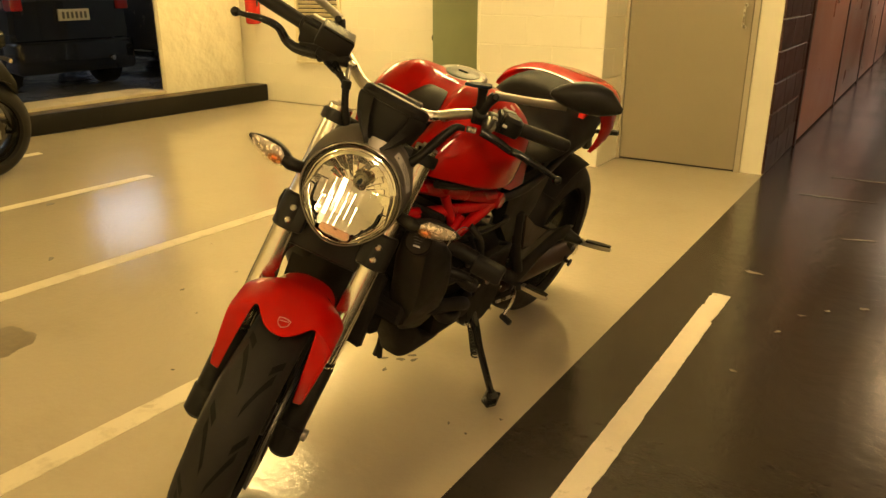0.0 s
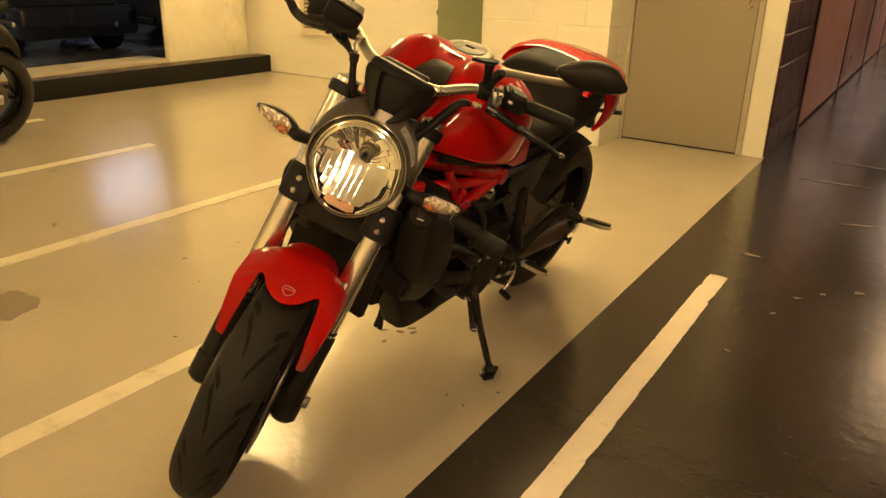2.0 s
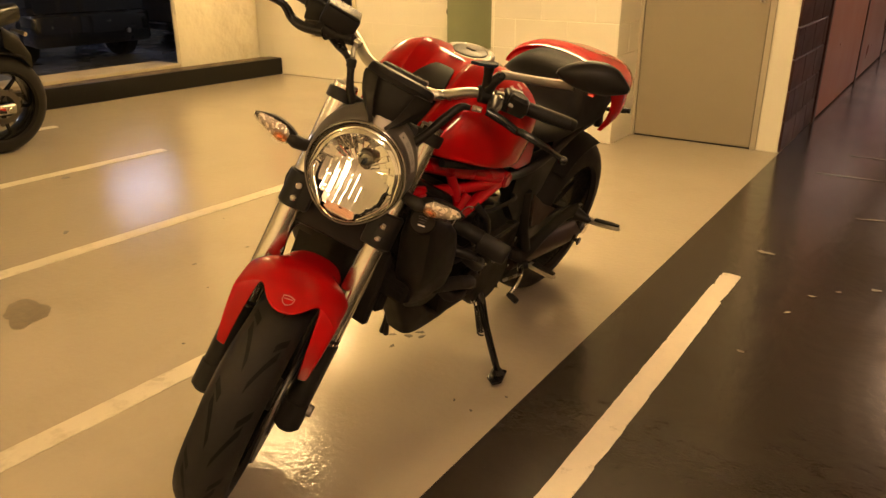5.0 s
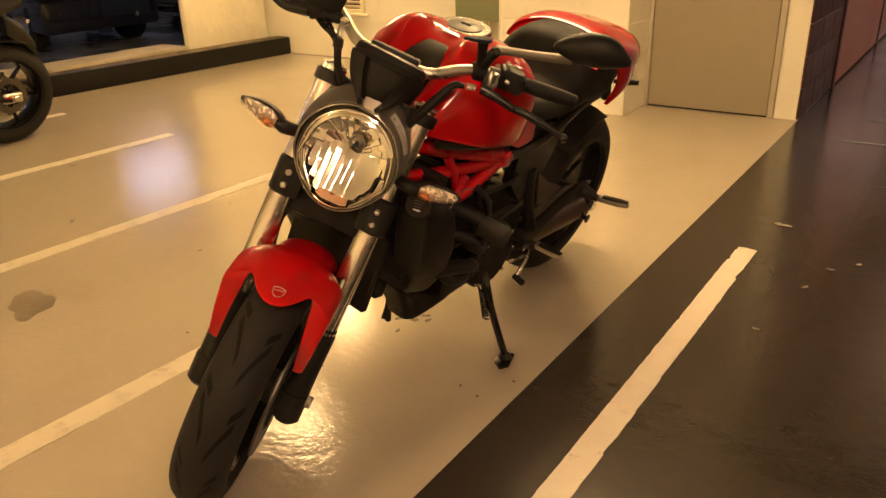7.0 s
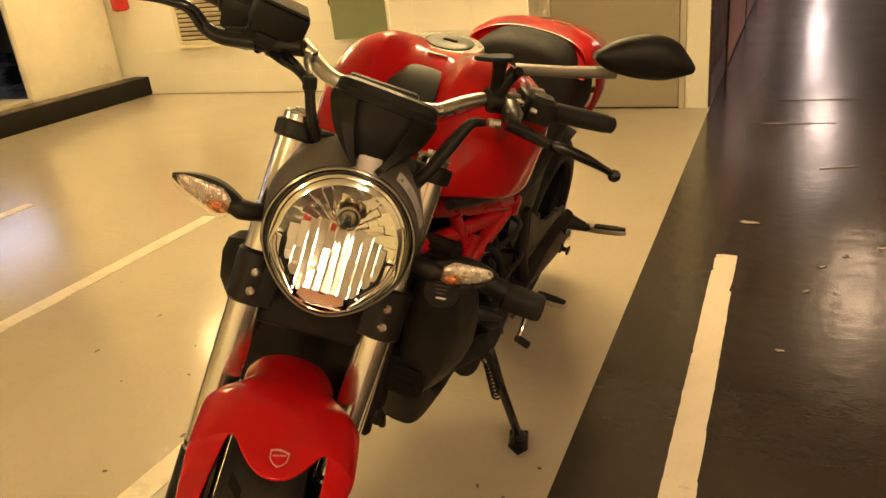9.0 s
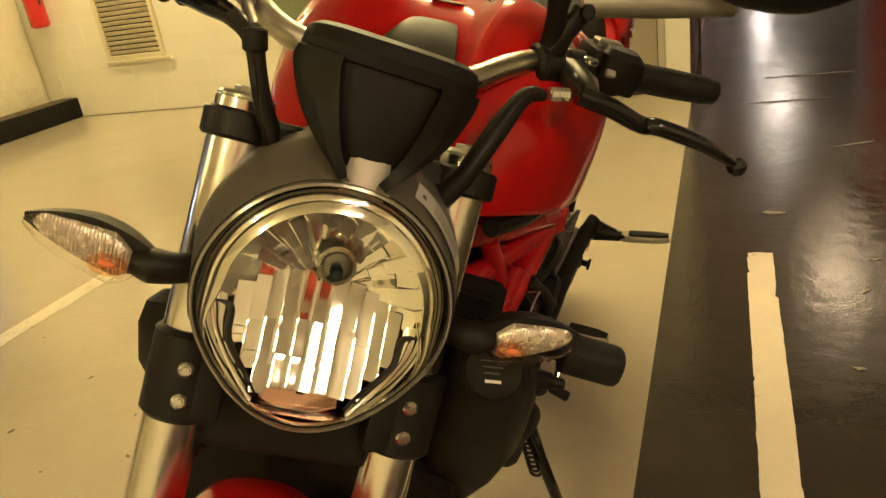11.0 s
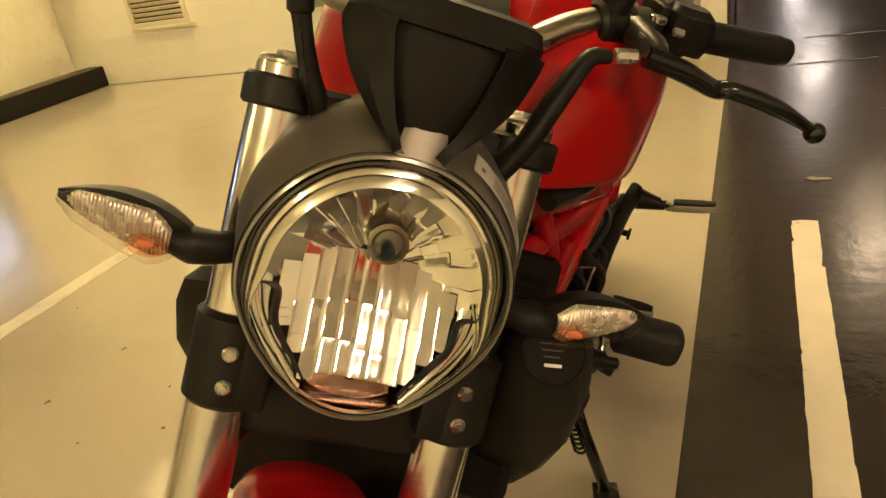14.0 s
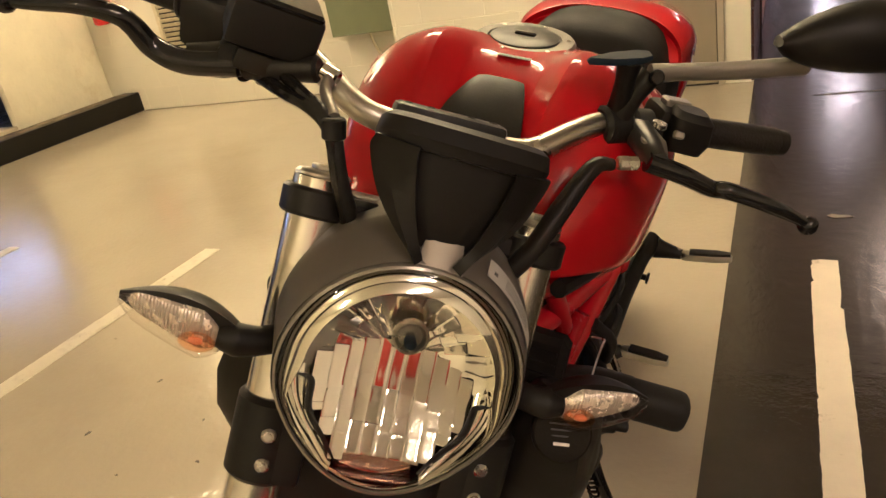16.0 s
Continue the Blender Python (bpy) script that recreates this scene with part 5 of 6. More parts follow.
# radiator with its shrouds
RAD = Matrix.Translation((0, 1.115, 0.60)) @ Matrix.Rotation(radians(16), 4, "X")
rad = aft("radiator", moved(box(-0.160, -0.02, -0.13, 0.160, 0.018, 0.17, 0.008), RAD), M["core"], label="black radiator behind the fork")
for k in range(19):
    z = -0.105 + 0.0142 * k
    aft("radiator_fin", moved(box(-0.150, 0.0185, z, 0.150, 0.022, z + 0.005), RAD), M["core"], rad, smooth=False)
aft("oil_cooler", moved(box(-0.09, -0.015, -0.05, 0.09, 0.02, 0.04, 0.008), Matrix.Translation((0, 1.13, 0.455)) @ Matrix.Rotation(radians(14), 4, "X")), M["core"])
# Made-up black plate that hides the bright floor behind the fork.
aft("radiator_filler", moved(box(-0.10, -0.012, -0.10, 0.185, 0.010, 0.10, 0.006), Matrix.Translation((0, 1.185, 0.50)) @ Matrix.Rotation(radians(16), 4, "X")), M["core"], rad, "black filler plate added below the radiator")
SHROUD = [(0.752, 0.150, 0.190, 1.185, 1.125), (0.742, 0.138, 0.205, 1.203, 1.105), (0.715, 0.130, 0.216, 1.212, 1.080), (0.66, 0.122, 0.222, 1.214, 1.065), (0.60, 0.115, 0.216, 1.196, 1.05), (0.54, 0.105, 0.198, 1.172, 1.035), (0.48, 0.095, 0.170, 1.145, 1.02), (0.43, 0.09, 0.140, 1.115, 1.0), (0.405, 0.09, 0.120, 1.09, 0.99)]
for s in (1, -1):
    rings = []
    for z, xi, xo, yf, yb in SHROUD:
        if s > 0:
            xo, yf, z = xo + 0.030 + 0.05 * max(0, 0.55 - z) / 0.15, yf + 0.012, z - 0.055
        ring = []
        for k in range(24):
            a = 2 * math.pi * k / 24
            c, q = math.cos(a), math.sin(a)
            c, q = math.copysign(abs(c) ** 0.62, c), math.copysign(abs(q) ** 0.62, q)
            # a raised ridge runs down the outer front corner
            lift = 0.006 * math.exp(-((k - 4) / 1.6) ** 2)
            ring.append((s * ((xi + xo) / 2 + (xo - xi) / 2 * c + lift), (yf + yb) / 2 + (yf - yb) / 2 * q - 0.02 * (0.5 + 0.5 * c) + lift, z + 0.02 * q - 0.015 * c))
        rings.append(ring)
    aft("radiator_shroud", loft(rings), M["shroud"], label="ridged black plastic radiator shroud")
    # crash bobbin
    bm = tube([(s * 0.13, 1.06, 0.69), (s * 0.19, 1.0, 0.662), (s * 0.232, 0.985, 0.652)], [0.018, 0.020, 0.021], 16)
    slider = aft("crash_bobbin", bm, M["black"], label="black crash bobbin on the frame")
    m = along((s * 0.230, 0.985, 0.643), (s * 0.307, 0.968, 0.633))
    bm = loft([[(x * k, y * k, z) for x, y, _ in rounded(0, 0, 0, 0.0245, 0.0245, 24, 0.72)] for k, z in ((0.86, 0.0), (1.0, 0.004), (1.0, 0.066), (0.94, 0.074), (0.80, 0.078), (0.35, 0.078))])
    aft("bobbin_end", moved(bm, m), M["rubber"], slider, "rounded rubber end")
HORN = along((-0.184, 1.200, 0.745), (-0.196, 1.235, 0.773))
bm = moved(lathe([(0.010, -0.03), (0.022, -0.012), (0.030, -0.004), (0.030, 0.010), (0.0275, 0.013), (0.024, 0.0115), (0.0, 0.012)], 32), HORN)
horn = aft("horn", bm, M["core"], label="round black horn with a small printed plate")
for k in range(4):
    aft("print_bar", moved(box(-0.015 + 0.002 * k, 0.014 - 0.006 * k, 0.0118, 0.015 - 0.003 * k, 0.0155 - 0.006 * k, 0.0126), HORN), M["clamp"], horn, smooth=False)
aft("print_bar", moved(box(-0.008, -0.0125, 0.0118, 0.008, -0.0095, 0.0126), HORN), M["white"], horn, smooth=False)
aft("horn_bracket", tube([(-0.175, 1.17, 0.725), (-0.182, 1.19, 0.737), (-0.186, 1.204, 0.748)], 0.008, 10), M["black"], horn)
bm = tube([(-0.150, 1.03, 0.60), (-0.205, 1.0, 0.60), (-0.225, 0.99, 0.597)], [0.016, 0.014, 0.012], 12)
merge(bm, rod((-0.222, 0.992, 0.597), (-0.243, 0.985, 0.595), 0.0075, 12))
aft("hose_stub", bm, M["black"], label="black hose stub with a pale end")
for x in (0.008, -0.006):
    aft("drain_hose", tube([(-0.045 + x * 0.4, 1.03, 0.345), (-0.038 + x * 0.6, 1.016, 0.285), (-0.033 + x, 1.006, 0.238)], [0.006, 0.006, 0.0085], 10), M["rubber"], label="short black drain hose")

# side stand, pegs and shifter
bm = tube([(-0.135, 0.745, 0.375), (-0.178, 0.757, 0.335), (-0.219, 0.752, 0.258), (-0.258, 0.728, 0.165), (-0.284, 0.704, 0.094)], [0.017, 0.015, 0.011, 0.011, 0.011], 12, 4)
stand = aft("side_stand", bm, M["gloss"], label="black side stand lowered to the floor")
foot = [(-0.034, -0.026), (0.030, -0.026), (0.062, 0.000), (0.040, 0.024), (-0.030, 0.022)]
m = Matrix.Translation((-0.289, 0.704, 0.0795)) @ Matrix.Rotation(radians(15.9), 4, "Y") @ Matrix.Rotation(radians(105), 4, "Z")
bm = plate(foot, 0.009, m, 0.003)
merge(bm, tube([(-0.281, 0.707, 0.106), (-0.287, 0.703, 0.086)], [0.011, 0.022], 12, smooth=False))
aft("stand_foot", bm, M["gloss"], stand, "flat black stand foot")
coil = [(-0.180 - 0.040 * f + 0.009 * math.cos(f * 60), 0.770 + 0.006 * f + 0.009 * math.sin(f * 60), 0.318 - 0.080 * f) for f in [k / 70 for k in range(71)]]
aft("stand_spring", tube(coil, 0.0026, 6, smooth=False), M["gloss"], stand)


def peg(name, a, b, w, label):
    a, b = Vector(a), Vector(b)
    h = (b - a).length
    m = along(a, b)
    bm = loft([[(x * k, y * k2, z) for x, y in ((-w, -0.008), (w, -0.008), (w, 0.008), (-w, 0.008))] for k, k2, z in ((0.75, 1.0, 0), (1.0, 1.0, h * 0.15), (1.0, 1.0, h * 0.72), (0.55, 0.8, h))])
    bmesh.ops.bevel(bm, geom=bm.edges[:], offset=0.003, segments=2, profile=0.5, affect="EDGES")
    ob = aft(name, moved(bm, m), M["alu"], label=label)
    bm = loft([[(x * k, y, z) for x, y in ((-w * 0.92, 0.006), (w * 0.92, 0.006), (w * 0.85, 0.0125), (-w * 0.85, 0.0125))] for k, z in ((0.9, h * 0.16), (1.0, h * 0.25), (1.0, h * 0.72), (0.5, h * 0.97))])
    aft("peg_rubber", moved(bm, m), M["rubber"], ob, "ribbed black peg rubber")
    return ob


peg("rider_peg", (-0.185, 0.480, 0.356), (-0.280, 0.487, 0.363), 0.014, "metal rider footpeg with a rubber pad")
peg("passenger_peg", (-0.248, 0.237, 0.474), (-0.350, 0.233, 0.494), 0.013, "metal passenger footpeg with a rubber pad")
peg("passenger_peg", (0.245, 0.222, 0.468), (0.346, 0.218, 0.486), 0.013, "metal passenger footpeg with a rubber pad")
bm = tube([(-0.155, 0.50, 0.345), (-0.185, 0.478, 0.352)], [0.02, 0.013], 12, smooth=False)
aft("peg_mount", bm, M["black"])
bm = tube([(-0.170, 0.50, 0.350), (-0.198, 0.560, 0.346), (-0.206, 0.592, 0.330), (-0.206, 0.612, 0.305)], [0.008, 0.0075, 0.007, 0.0065], 10)
shifter = aft("gear_lever", bm, M["steel"], label="bare metal gear lever")
aft("lever_rubber", rod((-0.198, 0.612, 0.305), (-0.238, 0.618, 0.298), 0.010, 14, 0.003), M["rubber"], shifter)
aft("shift_rod", rod((-0.170, 0.50, 0.315), (-0.165, 0.60, 0.33), 0.005, 8), M["alu"])
for s in (-1, 1):
    bm = tube([(s * 0.140, 0.57, 0.41), (s * 0.150, 0.48, 0.375), (s * 0.160, 0.38, 0.425), (s * 0.172, 0.28, 0.470), (s * 0.184, 0.205, 0.478)], [0.020, 0.024, 0.018, 0.017, 0.023], 14, 5, flat=0.6)
    merge(bm, tube([(s * 0.150, 0.47, 0.39), (s * 0.140, 0.52, 0.50), (s * 0.132, 0.56, 0.62)], [0.018, 0.015, 0.018], 12, 4, flat=0.6))
    br = aft("footrest_bracket", bm, M["black"], label="black cast footrest bracket")
    out = [(0.52, 0.605), (0.47, 0.475), (0.42, 0.470), (0.335, 0.505), (0.43, 0.545)]
    aft("heel_plate", loft([[(s * (x + 0.02 * max(0, (0.50 - y) / 0.3)), y, z) for y, z in out] for x in (0.138, 0.143)]), M["heel"], br, "brown-black heel guard plate")
    aft("peg_hinge", tube([(s * 0.19, 0.225, 0.47), (s * 0.215, 0.222, 0.468), (s * 0.248, 0.222, 0.468)], [0.024, 0.018, 0.011], 12), M["black"], br)
    aft("hinge_pin", rod((s * 0.238, 0.222, 0.456), (s * 0.240, 0.222, 0.482), 0.005, 8), M["alu"], br)
    # swingarm side
    bm = tube([(s * 0.115, 0.52, 0.36), (s * 0.130, 0.30, 0.345), (s * 0.135, 0.10, 0.325), (s * 0.135, -0.03, 0.322)], [0.045, 0.040, 0.036, 0.030], 16, 5, flat=0.55)
    arm = aft("swingarm", bm, M["heel"], label="dark metal swingarm")
    aft("stand_bobbin", moved(lathe([(0.006, 0), (0.006, 0.012), (0.016, 0.014), (0.016, 0.020), (0.008, 0.022), (0.008, 0.034), (0.015, 0.037), (0.015, 0.042), (0.0, 0.043)], 18), along((s * 0.145, 0.075, 0.305), (s * 0.20, 0.075, 0.303))), M["black"], arm, "black paddock stand bobbin")
    aft("axle_adjuster", moved(box(-0.012, -0.05, -0.03, 0.012, 0.03, 0.03, 0.006), Matrix.Translation((s * 0.145, 0.0, 0.322))), M["engine"], arm)
    aft("axle_end", rod((s * 0.15, 0, 0.322), (s * 0.17, 0, 0.322), 0.02, 6), M["steel"], arm)
# rear hugger and chain guard
bm = bmesh.new()
rows = []
for i in range(15):
    th = radians(48 + 44 * i / 14)
    rows.append([bm.verts.new((0.10 * u, 0.345 * math.cos(th) * (1 - 0.05 * u * u), 0.322 + 0.345 * math.sin(th) * (1 - 0.05 * u * u))) for u in (-1.05, -0.95, -0.6, 0, 0.6, 0.95, 1.05)])
for p, q in zip(rows, rows[1:]):
    for k in range(6):
        bm.faces.new((p[k], p[k + 1], q[k + 1], q[k]))
bmesh.ops.recalc_face_normals(bm, faces=bm.faces)
bmesh.ops.solidify(bm, geom=bm.faces[:], thickness=0.004)
aft("rear_hugger", bm, M["black"], label="black rear wheel hugger")
out = [(0.50, 0.40), (0.30, 0.40), (0.05, 0.39), (0.0, 0.41), (0.22, 0.455), (0.48, 0.44)]
aft("chain_guard", loft([[(x, y, z) for y, z in out] for x in (-0.128, -0.118)]), M["black"], label="black chain guard")
aft("chain", loft([[(x, y, z) for y, z in ((0.55, 0.41), (0.0, 0.40), (0.0, 0.385), (0.55, 0.395))] for x in (-0.116, -0.102)]), M["steel"])
aft("shock_absorber", rod((-0.05, 0.42, 0.48), (-0.03, 0.60, 0.70), 0.03, 18), M["engine"])
side = [(0.66, 0.76), (0.50, 0.76), (0.40, 0.72), (0.46, 0.60), (0.58, 0.52), (0.66, 0.60)]
for s in (1, -1):
    aft("side_cover", loft([[(s * x, y, z) for y, z in side] for x in (0.10, 0.132)]), M["black"], label="black side cover")


# seat and tail
def hump(y, zb, zt, w, e=0.62, n=28):
    ring = []
    for k in range(n + 1):
        a = math.pi * k / n
        c, s = math.cos(a), math.sin(a)
        ring.append((w * math.copysign(abs(c) ** e, c), y, zb + (zt - zb) * s ** e))
    return ring


SEAT = [(0.735, 0.80, 0.845, 0.075), (0.70, 0.785, 0.862, 0.105), (0.62, 0.775, 0.846, 0.130), (0.54, 0.775, 0.838, 0.148), (0.48, 0.770, 0.845, 0.154), (0.435, 0.770, 0.878, 0.156), (0.415, 0.770, 0.925, 0.158), (0.398, 0.770, 0.950, 0.158), (0.375, 0.770, 0.965, 0.157), (0.33, 0.770, 0.972, 0.157), (0.25, 0.770, 0.976, 0.157), (0.20, 0.775, 0.958, 0.156), (0.12, 0.785, 0.93, 0.140)]
subdivided(aft("seat", loft([hump(*r, 0.70 if r[0] > 0.45 else 0.66) for r in SEAT]), M["seat"], label="black vinyl seat with a raised passenger pad"), 1)
TAIL = [(0.352, 0.905, 0.958, 0.152), (0.362, 0.900, 0.974, 0.159), (0.33, 0.914, 0.984, 0.163), (0.25, 0.914, 0.986, 0.166), (0.20, 0.904, 0.983, 0.168), (0.15, 0.882, 0.977, 0.167), (0.04, 0.866, 0.961, 0.158), (-0.05, 0.858, 0.938, 0.130), (-0.11, 0.855, 0.912, 0.092), (-0.14, 0.86, 0.893, 0.05)]


def tail_ring(y, zb, zt, w):
    """The front rim runs further back over the pad than at its sides."""
    back = 0.085 * max(0.0, min(1.0, (y - 0.17) / 0.17))
    return [(p[0], y - back * ((p[2] - zb) / (zt - zb)) ** 1.6, p[2]) for p in hump(y, zb, zt, w, 0.80)]


tail_ob = aft("tail_cover", loft([tail_ring(*r) for r in TAIL], caps=True), M["red"], label="glossy red tail cover")
for s in (1, -1):
    rings = []
    for k in range(11):
        v = k / 10
        z = 0.915 - 0.168 * v
        y0, y1 = 0.226 - 0.052 * v - 0.042 * math.sin(math.pi * 0.9 * v), -0.02 + 0.02 * v + 0.165 * v ** 7
        xo = 0.146 + 0.022 * math.sin(math.pi * min(1, 0.12 + 0.75 * v)) - 0.006 * v
        row = [(s * (xo - 0.010 + 0.012 * math.sin(math.pi * (0.12 + 0.76 * q / 8)) - 0.035 * (q / 8) ** 2 * (1 - v)), y0 + (y1 - y0) * q / 8, z) for q in range(9)]
        rings.append(row + [(x - s * 0.006, y, z) for x, y, z in row[::-1]])
    bm = loft(rings)
    aft("tail_panel", bm, M["red"], label="pointed red tail side panel")
aft("tail_light", moved(box(-0.06, -0.02, -0.022, 0.06, 0.02, 0.022, 0.01, seg=2), Matrix.Translation((0, -0.135, 0.872))), M["tail"], label="red tail light")
aft("tail_underside", loft([hump(0.40, 0.70, 0.80, 0.10), hump(0.10, 0.74, 0.83, 0.10), hump(-0.14, 0.80, 0.86, 0.06)]), M["black"])
bm = tube([(0, -0.05, 0.80), (0, -0.16, 0.72), (0, -0.22, 0.64)], 0.02, 10)
aft("plate_bracket", bm, M["black"])
for s in (1, -1):
    bm = tube([(s * 0.03, -0.17, 0.72), (s * 0.08, -0.175, 0.735), (s * 0.115, -0.18, 0.745)], [0.008, 0.012, 0.010], 10)
    aft("rear_turn_signal", bm, M["black"])

# ---- door, box, vent and extinguisher ----
door = tagged(new("door_1"), "closed grey-green painted flush door in a steel frame", "door", kind="structure")
door.matrix_world = pose(0, 0, 0)
part("door_leaf", box(-1.881, 5.292, 0.012, -1.079, 5.335, 2.04, 0.002), M["door"], door, smooth=False)
for x0, x1 in ((-1.912, -1.885), (-1.074, -1.036)):
    part("door_frame", box(x0, 5.284, 0, x1, 5.36, 2.10, 0.003), M["frame"], door, "painted steel door frame", False)
part("door_frame", box(-1.885, 5.284, 2.044, -1.074, 5.36, 2.10, 0.003), M["frame"], door, "painted steel door frame", False)
part("door_gap", box(-1.8845, 5.300, 0.0, -1.0745, 5.34, 2.043), M["dark"], door, smooth=False)
bm = tube([(-1.122, 5.29, 0.945), (-1.122, 5.255, 0.95), (-1.122, 5.243, 0.965), (-1.122, 5.243, 1.065), (-1.122, 5.255, 1.08), (-1.122, 5.29, 1.085)], 0.0075, 10, 4)
part("door_handle", bm, M["steel"], door, "metal pull handle")
for z in (0.95, 1.08):
    part("handle_rose", rod((-1.122, 5.294, z), (-1.122, 5.284, z), 0.014, 14), M["steel"], door)

cab = empty("switch_box", pose(-3.55, 5.97, 0.465), "green-grey painted metal switch box on the wall", "switch box")
part("box_body", box(-0.300, -0.16, 0.0, 0.32, 0.0, 1.1, 0.004), M["box"], cab)
part("box_lid", box(-0.305, -0.176, -0.006, 0.325, -0.160, 1.106, 0.004), M["box"], cab, "folded lid")
part("latch_plate", box(-0.334, -0.13, 0.14, -0.30, -0.04, 0.34, 0.004), M["vent"], cab, "pale side latch")
part("latch_knob", rod((-0.334, -0.085, 0.28), (-0.356, -0.085, 0.28), 0.03, 18), M["dark"], cab)
part("bracket", box(-0.335, -0.10, -0.01, -0.302, -0.02, 0.03, 0.003), M["vent"], cab)
conduit = empty("conduit", pose(-3.55, 5.97, 0), "pale grey cable conduit below the switch box", "conduit")
part("pipe", tube([(-0.06, -0.03, 0.468), (-0.055, -0.028, 0.40), (-0.03, -0.022, 0.31), (-0.01, -0.014, 0.25), (0.02, -0.014, 0.0)], 0.011, 10), M["vent"], conduit)

vent = empty("wall_vent", pose(-5.34, 5.97, 0.47), "cream metal louvred wall vent", "vent")
for x0, z0, x1, z1 in ((-0.30, -0.02, -0.262, 0.86), (0.262, -0.02, 0.30, 0.86), (-0.262, -0.02, 0.262, 0.02), (-0.262, 0.82, 0.262, 0.86)):
    part("vent_frame", box(x0, -0.022, z0, x1, 0.0, z1, 0.003), M["vent"], vent, smooth=False)
part("vent_backing", box(-0.262, -0.002, 0.02, 0.262, 0.004, 0.82), M["dark"], vent, smooth=False)
part("vent_ledge", box(-0.31, -0.03, -0.045, 0.36, 0.0, -0.022, 0.003), M["vent"], vent, smooth=False)
louvre = mesh_of("louvre", moved(box(-0.262, -0.020, -0.002, 0.262, 0.020, 0.002), Matrix.Translation((0, -0.012, 0)) @ Matrix.Rotation(radians(-48), 4, "X")), M["vent"], False)
for k in range(20):
    ob = new("slat", louvre)
    ob.parent = vent
    ob.location = (0, 0, 0.042 + 0.0395 * k)

ext = empty("fire_extinguisher", pose(-6.15, 5.87, 0.80), "red fire extinguisher hung on the wall corner", "fire extinguisher")
part("bottle", lathe([(0.0, 0.006), (0.055, 0.0), (0.075, 0.012), (0.078, 0.03), (0.078, 0.42), (0.06, 0.47), (0.022, 0.50), (0.02, 0.53), (0.0, 0.53)], 32), M["extinguisher"], ext)
part("bottle_label", moved(lathe([(0.0785, 0.25), (0.0792, 0.251), (0.0792, 0.40), (0.0785, 0.401)], 32, close=False), Matrix.Identity(4)), M["white"], ext, "pale label")
part("valve", box(-0.02, -0.05, 0.53, 0.02, 0.03, 0.56, 0.004), M["gloss"], ext)
part("hose", tube([(0.02, 0, 0.54), (0.09, -0.02, 0.50), (0.095, -0.02, 0.30), (0.09, -0.02, 0.18)], 0.009, 10), M["rubber"], ext)
part("hanger", box(-0.02, 0.07, 0.30, 0.02, 0.10, 0.46, 0.003), M["steel"], ext)


# ---- roller doors along the aisle ----
for k in range(6):
    y0 = 6.50 + 2.37 * k
    gate = tagged(new("storage_door"), "tall dusty pink painted storage door along the aisle", "door", "storage doors")
    part("leaf", box(-0.925, y0 + 0.03, 0.015, -0.880, y0 + 2.31, 2.35, 0.004), M["pinkdoor"], gate, smooth=False)
    part("post", box(-0.93, y0 - 0.055, 0, -0.872, y0 + 0.02, 2.4, 0.003), M["maroon"], gate, smooth=False)
    part("lock_plate", box(-0.880, y0 + 1.17, 0.93, -0.872, y0 + 1.29, 1.10, 0.002), M["pinkdoor"], gate, smooth=False)
    part("lock_knob", rod((-0.873, y0 + 1.23, 1.06), (-0.852, y0 + 1.23, 1.06), 0.018, 14), M["steel"], gate)


# ---- floor marks ----
def blot(x, y, rx, ry, seed, name, label, mat, turn=0.0, ragged=0.35):
    r = random.Random(seed)
    n = 36
    ph = [r.uniform(0, 6.28) for _ in range(5)]
    pts = []
    for k in range(n):
        a = 2 * math.pi * k / n
        f = 1 + ragged * sum(math.sin((j + 2) * a + ph[j]) / (j + 2) for j in range(5)) + r.uniform(-0.04, 0.04)
        pts.append((rx * f * math.cos(a), ry * f * math.sin(a)))
    ob = thing(name, plate(pts, 0.0012), mat, label, "floor stain", kind="structure", smooth=False)
    ob.matrix_world = pose(x, y, 0.0, 0, 0, turn)


blot(-2.675, 1.225, 0.105, 0.085, 3, "floor_stain", "grey worn patch on the beige floor", M["oil"], -25)
for k, (x, y, q) in enumerate(((-1.402, 1.868, 0.016), (-1.384, 1.913, 0.014), (-1.361, 1.888, 0.013), (-1.405, 1.78, 0.011), (-4.242, 2.323, 0.030), (-3.363, 1.796, 0.022), (-3.09, 1.47, 0.008), (-2.001, 1.396, 0.007), (-2.505, 2.145, 0.008), (-2.54, 1.88, 0.010), (-2.21, 1.995, 0.005), (-2.103, 1.839, 0.007), (-2.9, 2.35, 0.005), (-2.3, 1.75, 0.004), (-1.455, 1.846, 0.012), (-1.9, 1.58, 0.010), (-1.05, 1.62, 0.006), (-0.98, 1.60, 0.006), (-0.93, 1.72, 0.006), (-1.62, 1.62, 0.008), (-1.47, 1.48, 0.007))):
    blot(x, y, q, q * 0.55, 20 + k, "floor_spot", "small dark spot on the beige floor", M["spot"], 30 * k)
for k, (x, y, a, b, t) in enumerate(((-0.404, 4.93, 0.16, 0.012, 4), (-0.20, 4.14, 0.06, 0.012, 20), (-0.555, 3.382, 0.035, 0.014, -20), (-0.25, 5.5, 0.22, 0.012, 2), (-0.1, 3.2, 0.02, 0.01, 0), (-0.3, 3.0, 0.012, 0.008, 0), (-0.22, 3.1, 0.01, 0.008, 0), (-0.35, 2.8, 0.012, 0.008, 40), (-0.42, 2.4, 0.012, 0.006, 10))):
    blot(x, y, a, b, 50 + k, "floor_scuff", "pale scuff on the dark aisle floor", M["scuff"], t, 0.5)


